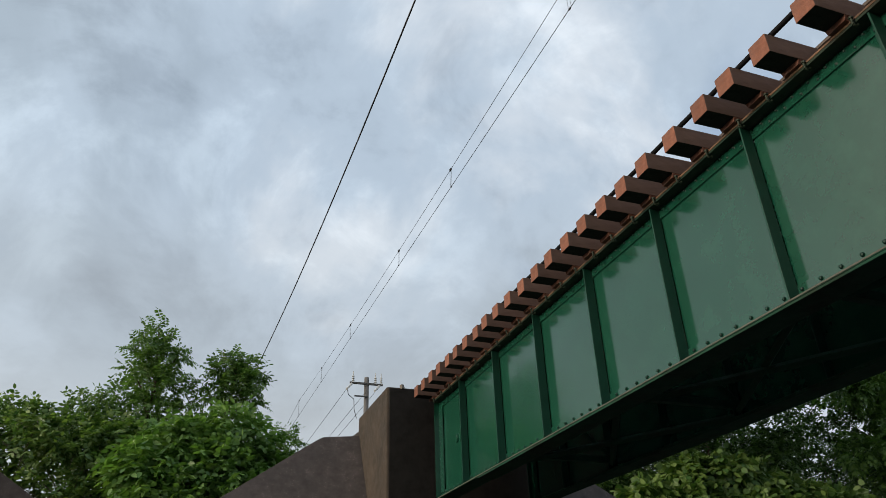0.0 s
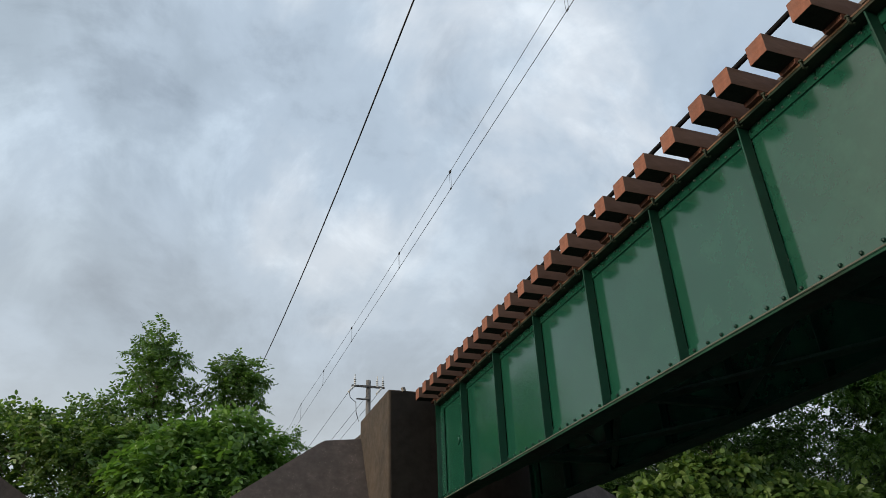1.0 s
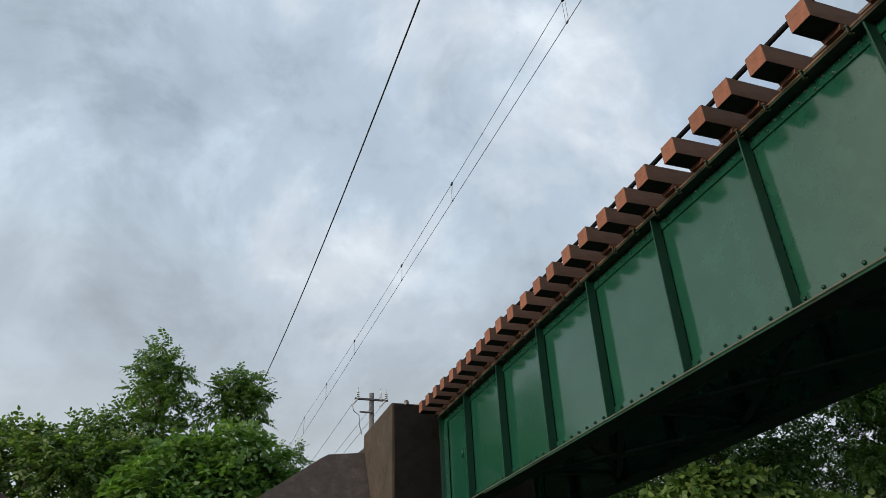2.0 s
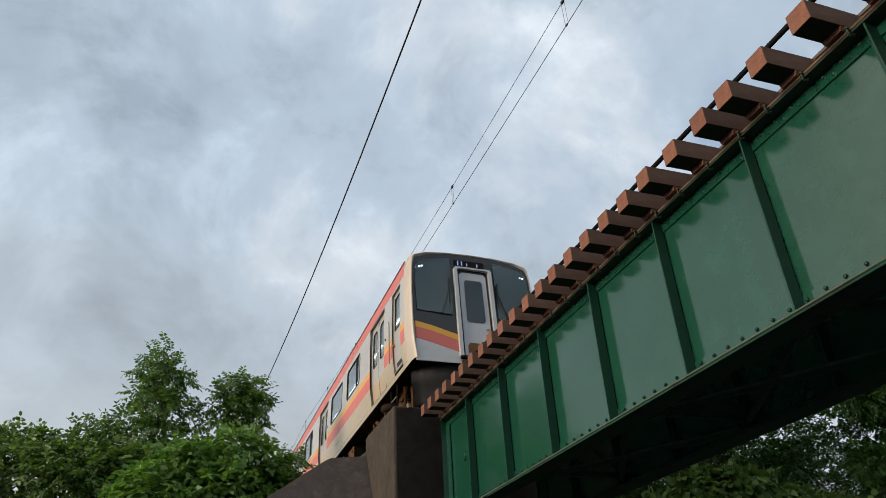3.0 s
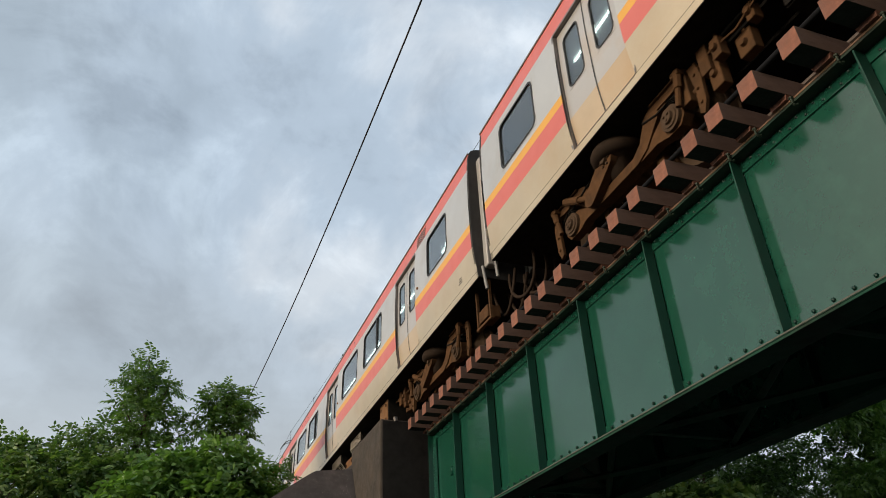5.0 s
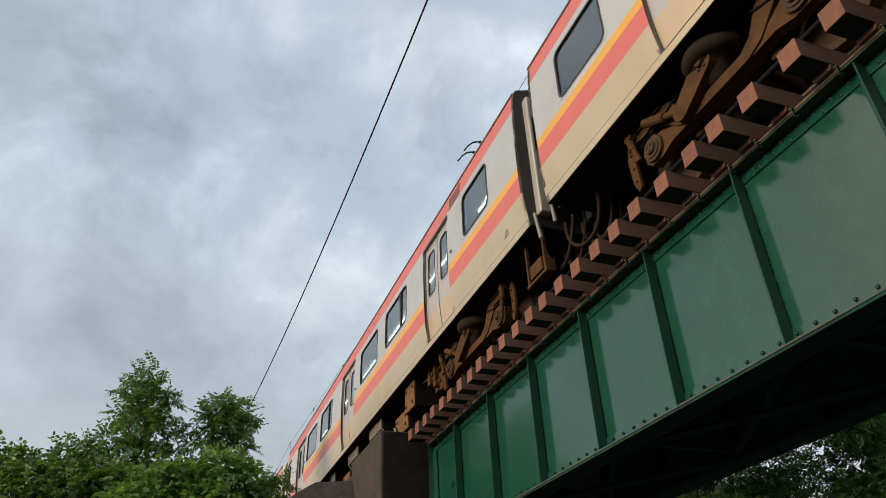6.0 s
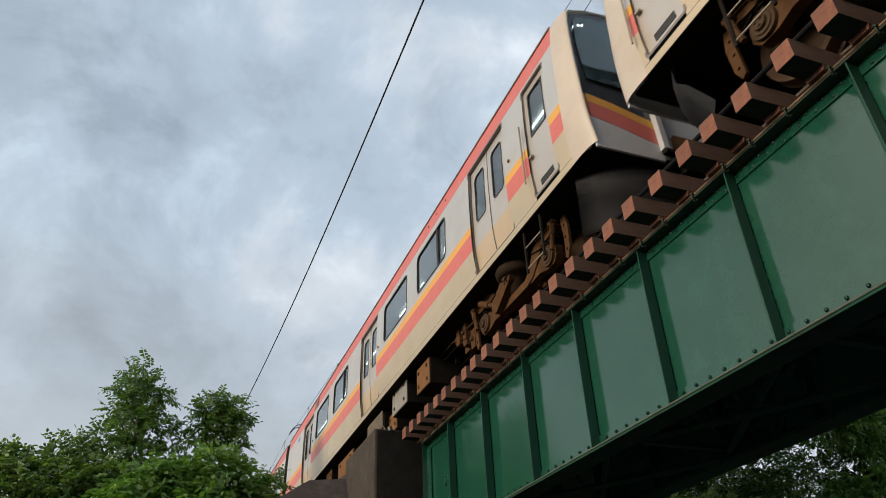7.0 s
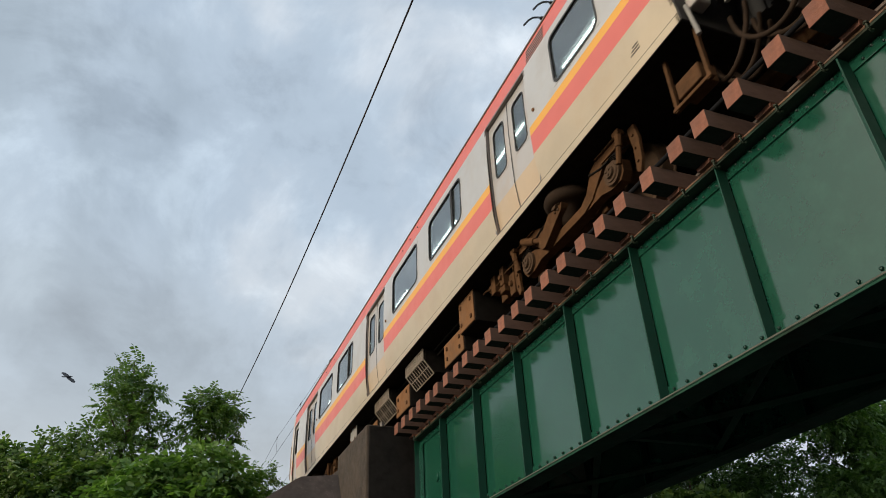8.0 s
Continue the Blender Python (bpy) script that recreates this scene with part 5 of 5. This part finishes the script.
            part("brake_unit", bm, BOGIE, f)
            bm = bmesh.new()
            polyline(bm, [(s * 1.02, yw - 0.30 * d, 0.62), (s * 1.06, yw - 0.10 * d, 0.66), (s * 1.09, yw + 0.18 * d, 0.63), (s * 1.09, yw + 0.42 * d, 0.70), (s * 1.0, yw + 0.50 * d, 0.84)], 0.012, 6)
            part("hose", bm, UNDER, f)
    for s in (-1, 1):
        # air spring: a base plate, two bulging bellows and a top plate
        bm = bmesh.new()
        levels = [(0.44, 0.13), (0.65, 0.15), (0.66, 0.24), (0.675, 0.29), (0.71, 0.325), (0.76, 0.335), (0.80, 0.32), (0.815, 0.29), (0.825, 0.31), (0.835, 0.30)]
        rings = [[bm.verts.new((s * 0.99 + r * math.cos(2 * math.pi * k / 28), yc + r * math.sin(2 * math.pi * k / 28), z)) for k in range(28)] for z, r in levels]
        for a, b in zip(rings, rings[1:]):
            for k in range(28):
                bm.faces.new((a[k], a[(k + 1) % 28], b[(k + 1) % 28], b[k]))
        bm.faces.new(rings[0][::-1]); bm.faces.new(rings[-1])
        part("air_spring", bm, SPRING_RUBBER, f, "dusty round rubber air spring", True)
        # bracket plate before the air spring, with its cluster of bolts
        bm = bmesh.new()
        ax, ay = Vector((yc + 0.02, 0.66)), Vector((yc + 0.44, 0.40))
        run = (ay - ax).normalized(); out = Vector((-run.y, run.x))
        plate = []
        for k in range(9):
            a = math.pi / 2 + k * math.pi / 8
            plate.append(ax + run * (0.13 * math.cos(a)) + out * (0.13 * math.sin(a)))
        for k in range(9):
            a = -math.pi / 2 + k * math.pi / 8
            plate.append(ay + run * (0.11 * math.cos(a)) + out * (0.11 * math.sin(a)))
        extrude_x(bm, [(q.x, q.y) for q in plate], s * 1.085, s * 1.19)
        bracket = part("damper_bracket", bm, BOGIE, f, "brown bracket plate with a bolt cluster")
        bm = bmesh.new()
        tube(bm, (s * 1.19, ax.x, ax.y), (s * 1.23, ax.x, ax.y), 0.055, 0.05, 12)
        for k in range(6):
            a = k * math.pi / 3
            tube(bm, (s * 1.19, ax.x + 0.08 * math.cos(a), ax.y + 0.08 * math.sin(a)), (s * 1.21, ax.x + 0.08 * math.cos(a), ax.y + 0.08 * math.sin(a)), 0.016, sides=6)
        part("bolt", bm, WHEEL, bracket)
        bm = bmesh.new()
        tube(bm, (s * 1.15, yc + 0.44, 0.42), (s * 1.15, yc + 1.02, 0.74), 0.036); tube(bm, (s * 1.15, yc + 0.70, 0.56), (s * 1.15, yc + 1.02, 0.74), 0.052)
        part("damper", bm, BOGIE, f)
    for y in (yc - 0.62, yc + 0.62):
        bm = bmesh.new(); box(bm, -0.35, y - 0.3, 0.28, 0.35, y + 0.3, 0.72, 0.04); part("traction_motor", bm, UNDER, f)
    # brake rigging and valve boxes between the bogie and the first equipment case
    for s in (-1, 1):
        d = 1 if yc < 10 else -1
        for k, (y, x, z, w, h) in enumerate(((1.62, 1.02, 0.30, 0.16, 0.34), (1.80, 1.10, 0.52, 0.12, 0.24), (1.98, 0.96, 0.40, 0.20, 0.26), (2.24, 1.04, 0.60, 0.10, 0.20))):
            bm = bmesh.new()
            ya, yb = sorted((yc + d * y, yc + d * (y + w)))
            box(bm, s * (x - 0.12), ya, z, s * x, yb, z + h, 0.012)
            tube(bm, (s * (x - 0.05), (ya + yb) / 2, z + h), (s * (x - 0.05), (ya + yb) / 2, 0.85), 0.018, sides=6)
            tube(bm, (s * (x + 0.001), (ya + yb) / 2, z + h * 0.5), (s * (x + 0.04), (ya + yb) / 2, z + h * 0.5), 0.045, 0.035, 10)
            part("brake_valve", bm, BOGIE, car, "dusty brown brake valve hanging under the floor")
        bm = bmesh.new()
        polyline(bm, [(s * 1.0, yc + d * 1.5, 0.74), (s * 1.06, yc + d * 1.75, 0.70), (s * 1.04, yc + d * 2.1, 0.66), (s * 1.06, yc + d * 2.5, 0.74), (s * 1.0, yc + d * 2.9, 0.80)], 0.014, 6)
        part("brake_pipe", bm, BOGIE, car)


def pantograph(car, y):
    bm = bmesh.new()
    for s in (-1, 1):
        box(bm, s * 0.55 - 0.03, y - 0.7, 3.72, s * 0.55 + 0.03, y + 0.7, 3.77)
        for d in (-0.6, 0.6):
            tube(bm, (s * 0.55, y + d, 3.55), (s * 0.55, y + d, 3.72), 0.05, 0.04, 10)
    base = part("pantograph_base", bm, RUBBER, car, "black pantograph base on insulators")
    bm = bmesh.new(); tube(bm, (0, y - 0.5, 3.78), (0, y + 0.85, 4.45), 0.045, 0.035, 8); part("lower_arm", bm, RUBBER, base)
    bm = bmesh.new(); tube(bm, (0, y + 0.85, 4.45), (0, y, 5.08), 0.03, 0.025, 8); part("upper_arm", bm, RUBBER, base)
    bm = bmesh.new()
    for d in (-0.17, 0.17):
        pts = [(x, y + d, 5.165 - 2.6 * max(0, abs(x) - 0.5) ** 2) for x in [i * 0.1 - 0.85 for i in range(18)]]
        polyline(bm, pts, 0.017, 6)
        box(bm, -0.5, y + d - 0.025, 5.15, 0.5, y + d + 0.025, 5.185)
    box(bm, -0.04, y - 0.17, 5.06, 0.04, y + 0.17, 5.10)
    part("pantograph_head", bm, RUBBER, base, "curved black pantograph horns")


def text_on_side(car, words, s, y, z, size, mat):
    cu = bpy.data.curves.new("lettering", "FONT")
    cu.body, cu.size, cu.extrude = words, size, 0.001
    ob = bpy.data.objects.new("lettering", cu)
    scene.collection.objects.link(ob)
    dg = bpy.context.evaluated_depsgraph_get()
    me = bpy.data.meshes.new_from_object(ob.evaluated_get(dg))
    bpy.data.objects.remove(ob)
    me.materials.clear()
    me.materials.append(mat)
    ob = new("lettering", me)
    ob.parent = car
    ob.matrix_basis = Matrix.Translation((s * (half(z) * WIDTH + 0.003), y, z)) @ Matrix(((0, 0, s, 0), (s, 0, 0, 0), (0, 1, 0, 0), (0, 0, 0, 1)))
    return ob


WIDTH = 1.0                    # the body is 2.94 m wide over the sides
TRAIN_X = CX
LAYOUT = {
    "lead": dict(doors=[(2.12, 3.44), (8.78, 10.12), (15.50, 16.84)], cab=(0.80, 1.42), windows=[(4.50, 6.03, 4.90), (6.64, 8.22, None), (11.34, 12.84, 11.74), (13.44, 14.98, None)]),
    "middle": dict(doors=[(2.87, 4.17), (9.50, 10.84), (15.66, 16.98)], cab=None, windows=[(1.10, 2.15, None), (5.21, 6.74, 5.61), (7.34, 8.92, None), (12.02, 13.42, 12.42), (13.82, 15.24, None), (17.66, 18.78, None)]),
    "tail": dict(doors=[(2.87, 4.17), (9.44, 10.78), (15.74, 17.06)], cab=(18.25, 18.87), windows=[(1.10, 2.15, None), (5.21, 6.72, 5.61), (7.34, 8.84, None), (11.90, 13.36, 12.30), (13.92, 15.36, None)]),
}


def rail_car(kind, label):
    car = thing("rail_car", TRAIN_X, 0, RAIL_Z, label, "train car", "cars of the train")
    lay = LAYOUT[kind]
    ya = 0.50 if kind == "lead" else 0.05
    yb = 19.47 - 0.50 if kind == "tail" else 19.53
    cuts = {ya, yb}
    for a, b in lay["doors"]:
        cuts |= {a, b}
    for a, b, _ in lay["windows"]:
        cuts |= {a, b}
    if lay["cab"]:
        cuts |= set(lay["cab"])
    ys = sorted(cuts)

    def gap(yc, zc):
        if any(a < yc < b for a, b in lay["doors"]) and DOORZ[0] < zc < DOORZ[1]:
            return True
        if any(a < yc < b for a, b, _ in lay["windows"]) and WIN[0] < zc < WIN[1]:
            return True
        return bool(lay["cab"]) and lay["cab"][0] < yc < lay["cab"][1] and 1.0 < zc < 2.88

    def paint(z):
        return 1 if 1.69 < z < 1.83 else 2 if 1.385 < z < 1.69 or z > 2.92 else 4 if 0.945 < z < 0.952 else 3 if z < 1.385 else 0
    for s in (-1, 1):
        bm = bmesh.new()
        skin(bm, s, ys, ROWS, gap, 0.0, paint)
        bmesh.ops.recalc_face_normals(bm, faces=bm.faces[:])
        me = bpy.data.meshes.new("side_wall")
        bm.to_mesh(me); bm.free()
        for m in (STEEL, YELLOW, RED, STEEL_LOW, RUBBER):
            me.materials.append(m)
        for p in me.polygons:
            p.use_smooth = True
        ob = new("side_wall", me); ob.parent = car
        tagged(ob, "dusty cream steel side with yellow and coral bands")
        bm = bmesh.new()
        skin(bm, s, ys, ROWS[5:], gap, 0.07, lambda z: 0)
        part("inner_lining", bm, LINING, car)
        for a, b in lay["doors"]:
            door(car, s, a, b)
        for a, b, split in lay["windows"]:
            glazed(car, s, a, b, WIN[0], WIN[1], 0.12, 0.0, STEEL, split)
        if lay["cab"]:
            cab_door(car, s, *lay["cab"])
        bm = bmesh.new(); box(bm, s * 1.405, ya, 3.248, s * 1.432, yb, 3.282, 0.006); part("rain_gutter", bm, ROOF, car)
        for k, (a, b, _) in enumerate(lay["windows"]):
            if b - a > 1.4 and k % 2 == 0:
                bm = bmesh.new()
                for q in range(3):
                    tube(bm, (s * (half(3.1) - 0.005), a + 0.45 * q, 3.10), (s * (half(3.1) + 0.014), a + 0.45 * q, 3.10), 0.018, sides=8)
                part("roof_stud", bm, JAMB, car)
        # louvres in the upper band beside the doors
        dl = lay["doors"][0 if kind != "lead" else 2]
        bm = bmesh.new()
        for q in range(5):
            sheet(bm, s, [(dl[0] - 0.62, 2.93 + 0.055 * q), (dl[0] - 0.12, 2.93 + 0.055 * q), (dl[0] - 0.12, 2.955 + 0.055 * q), (dl[0] - 0.62, 2.955 + 0.055 * q)], 0.006)
        part("louvre", bm, JAMB, car)
        for q in range(3):
            ym = 19.18 if kind == "lead" else 0.62
            bm = bmesh.new(); sheet(bm, s, [(ym, 1.06 + 0.035 * q), (ym + 0.16 - 0.03 * q, 1.06 + 0.035 * q), (ym + 0.16 - 0.03 * q, 1.08 + 0.035 * q), (ym, 1.08 + 0.035 * q)], 0.002, 0.002); part("marking_bar", bm, LETTER, car)
        if kind == "lead":
            bm = bmesh.new(); sheet(bm, s, [(17.50, 2.70), (17.78, 2.70), (17.78, 2.82), (17.50, 2.82)], 0.003, 0.002); part("sticker", bm, BLUE, car, "small blue and white sticker")
        for y in ((17.22,) if kind == "lead" else ()):
            bm = bmesh.new()
            ring(bm, s, round_rect(y, y + 0.30, 1.08, 1.24, 0.01, 2), round_rect(y - 0.006, y + 0.306, 1.074, 1.246, 0.012, 2), 0.002)
            part("access_flap", bm, JAMB, car)
    bm = bmesh.new()
    top = [p for p in PROFILE if p[1] >= 3.23]
    a = [bm.verts.new((x, ya, z)) for x, z in top]; b = [bm.verts.new((x, yb, z)) for x, z in top]
    for i in range(len(top) - 1):
        bm.faces.new((a[i], a[i + 1], b[i + 1], b[i]))
    part("roof", bm, ROOF, car, "grey roof sheet", True)
    bm = bmesh.new(); box(bm, -0.95, 8.2, 3.50, 0.95, 11.8, 3.86, 0.06); part("air_conditioner", bm, ROOF, car, "low grey rooftop air conditioner")
    bm = bmesh.new(); box(bm, -1.40, ya, 0.84, 1.40, yb, 0.95); box(bm, -1.36, ya, 1.08, 1.36, yb, 1.13); part("floor", bm, UNDER, car, "dark underframe and floor")
    bm = bmesh.new(); box(bm, -1.36, ya + 0.1, 2.96, 1.36, yb - 0.1, 3.0); ce = part("interior_ceiling", bm, LINING, car)
    for s in (-1, 1):
        for k in range(6):
            y = ya + 1.0 + (yb - ya - 2.0) * k / 6
            bm = bmesh.new(); box(bm, s * 0.905 - 0.014, y, 2.93, s * 0.905 + 0.014, y + (yb - ya - 2.0) / 6 - 1.2, 2.955, 0.008)
            part("light_tube", bm, TUBE_LIGHT, ce, "glowing fluorescent ceiling light")
        for a, b in zip([lay["doors"][0][1], lay["doors"][1][1]], [lay["doors"][1][0], lay["doors"][2][0]]):
            bm = bmesh.new(); box(bm, s * 0.86, a + 0.3, 1.14, s * 1.36, b - 0.3, 1.58, 0.04); box(bm, s * 1.22, a + 0.3, 1.58, s * 1.36, b - 0.3, 1.98, 0.03); part("bench_seat", bm, SEAT, car)
    bogie(car, 2.93)
    bogie(car, 16.73)
    for s in (-1, 1):
        if kind == "lead":
            case(car, s, 6.14, 6.84, 0.28, 0.78, DUST); case(car, s, 7.43, 8.38, 0.38, 0.92, PALE)
            grille(car, s, 9.12, 10.24, 0.34, 0.78); case(car, s, 8.5, 9.0, 0.22, 0.62, DUST, 1.10)
            case(car, s, 10.4, 11.3, 0.15, 0.62, DUST, 1.12); case(car, s, 11.5, 13.0, 0.15, 0.70, DUST); case(car, s, 13.77, 14.38, 0.28, 0.80, DUST)
        else:
            o = 0.0
            case(car, s, 5.54, 6.13, 0.30, 0.84, DUST); case(car, s, 6.16, 7.0, 0.08, 0.50, DUST, 1.16)
            grille(car, s, 7.86 + o, 8.79 + o, 0.50, 0.82); case(car, s, 8.86, 9.66, 0.10, 0.56, DUST, 1.14); grille(car, s, 9.90 + o, 10.84 + o, 0.50, 0.82)
            case(car, s, 10.90, 11.6, 0.15, 0.52, DUST, 1.16, latches=False)
            case(car, s, 12.30, 12.85, 0.44, 0.94, PALE); case(car, s, 13.3, 14.1, 0.35, 0.80, UNDER, 1.05)
        bm = bmesh.new()
        for k in range(9):
            y = 4.7 + 1.25 * k
            box(bm, s * 0.7, y, 0.62, s * 0.78, y + 0.06, 0.86)
        for x, z in ((1.0, 0.80), (0.92, 0.74), (0.6, 0.66)):
            tube(bm, (s * x, 4.4, z), (s * x, 15.6, z), 0.022, sides=6)
        part("underfloor_pipe", bm, UNDER, car)
        for y, z in ((4.75, 0.42), (5.05, 0.55), (15.0, 0.5), (15.35, 0.4)):
            bm = bmesh.new()
            box(bm, s * 0.95, y, z, s * 1.08, y + 0.14, 0.84, 0.01)
            tube(bm, (s * 1.0, y - 0.12, z + 0.1), (s * 1.0, y + 0.3, z + 0.16), 0.03, sides=7)
            part("valve_gear", bm, BOGIE, car)
    if kind == "lead":
        cab_end(car, True); plain_end(car, False, True)
    elif kind == "tail":
        plain_end(car, True); cab_end(car, False)
    else:
        plain_end(car, True); plain_end(car, False)
    if kind != "lead":
        pantograph(car, 3.4)
    for ob in car.children_recursive:
        ob.data.transform(Matrix.Diagonal((WIDTH, 1, 1, 1)))
    return car


lead = rail_car("lead", "cream commuter train car with a cab at its front")
middle = rail_car("middle", "cream commuter train car with a raised pantograph")
tail = rail_car("tail", "cream commuter train car with a pantograph and rear cab")
CARS = [lead, middle, copy_thing(middle, pose(TRAIN_X, 0, RAIL_Z)), tail, copy_thing(lead, pose(TRAIN_X, 0, RAIL_Z)), copy_thing(tail, pose(TRAIN_X, 0, RAIL_Z))]
# the third car carries no pantograph
for ob in [o for o in CARS[2].children_recursive if o.name.startswith(("pantograph", "lower_arm", "upper_arm"))]:
    bpy.data.objects.remove(ob)
tagged(CARS[2], "cream commuter train car coupled between two others")
text_on_side(lead, "E128-27", -1, 7.62, 1.16, 0.17, LETTER)
text_on_side(tail, "E129-21", -1, 13.95, 1.16, 0.17, LETTER)


# ---- the bird ----
FEATHER = material("black_feather", (0.010, 0.010, 0.012), 0.5, vary=0.2)


def crow():
    b = thing("crow", 0, 0, 0, "black crow flying with spread wings", "bird")
    bm = bmesh.new()
    rings = []
    for y, r in ((-0.26, 0.012), (-0.22, 0.028), (-0.16, 0.045), (-0.04, 0.07), (0.08, 0.06), (0.16, 0.035), (0.20, 0.02)):
        rings.append([bm.verts.new((r * math.cos(a), y, r * 0.9 * math.sin(a))) for a in [k * math.pi / 5 for k in range(10)]])
    for p, q in zip(rings, rings[1:]):
        for k in range(10):
            bm.faces.new((p[k], p[(k + 1) % 10], q[(k + 1) % 10], q[k]))
    bm.faces.new(rings[0][::-1]); bm.faces.new(rings[-1])
    part("body", bm, FEATHER, b, smooth=True)
    bm = bmesh.new(); extrude_x(bm, [(0.18, -0.008), (0.40, -0.012), (0.40, 0.0), (0.18, 0.008)], -0.06, 0.06); part("tail", bm, FEATHER, b)
    wings = []
    for s in (-1, 1):
        bm = bmesh.new()
        out = [(1.35 * x, 1.15 * y) for x, y in ((0.04, -0.10), (0.22, -0.16), (0.42, -0.12), (0.50, -0.02), (0.46, 0.0), (0.47, 0.06), (0.42, 0.05), (0.41, 0.11), (0.35, 0.09), (0.20, 0.14), (0.04, 0.12))]
        a = [bm.verts.new((s * x, y, 0.008)) for x, y in out]; c = [bm.verts.new((s * x, y, -0.004)) for x, y in out]
        bm.faces.new(a); bm.faces.new(c[::-1])
        for k in range(len(out)):
            bm.faces.new((a[k], a[(k + 1) % len(out)], c[(k + 1) % len(out)], c[k]))
        wings.append(part("wing", bm, FEATHER, b))
    return b, wings


bird, bird_wings = crow()


# ---- what moves ----
def front(t):
    """How far along the track the train's front coupling stands; it slows a little at first."""
    return -9.46 - 21.78 * (t - 4.0) + 0.33 * max(0.0, 4.0 - t) ** 2


def motions():
    times = [0.0, 0.1] + [0.25 * i for i in range(1, 32)] + [7.9, 8.0]
    for i, car in enumerate(CARS):
        walk(car, [(t, pose(TRAIN_X, front(t) + 20 * i, RAIL_Z)) for t in times])
    path = [(t, (-5.26 + 8.3 * (t - 8.0), 45.0, 18.78 + 2.8 * (t - 8.0))) for t in [0.0, 0.1] + [0.5 * i for i in range(1, 14)] + [6.6 + 0.1 * i for i in range(15)]]
    span = Vector((0.62, -0.48, -0.62)).normalized()          # from wing tip to wing tip
    tail_end = -(Vector((0.75, 0.55, 0.33)) - span * Vector((0.75, 0.55, 0.33)).dot(span)).normalized()
    turn = Matrix((span, tail_end, span.cross(tail_end))).transposed().to_4x4()
    walk(bird, [(t, Matrix.Translation((x, y, z)) @ turn) for t, (x, y, z) in path])
    flap = [0.1 * i for i in range(81)]
    for wing, s in zip(bird_wings, (1, -1)):
        walk(wing, [(t, pose(0, 0, 0.02, 0, s * (4 + 17 * math.sin(2 * math.pi * 2.6 * (t - 7.62))), 0)) for t in flap])


motions()
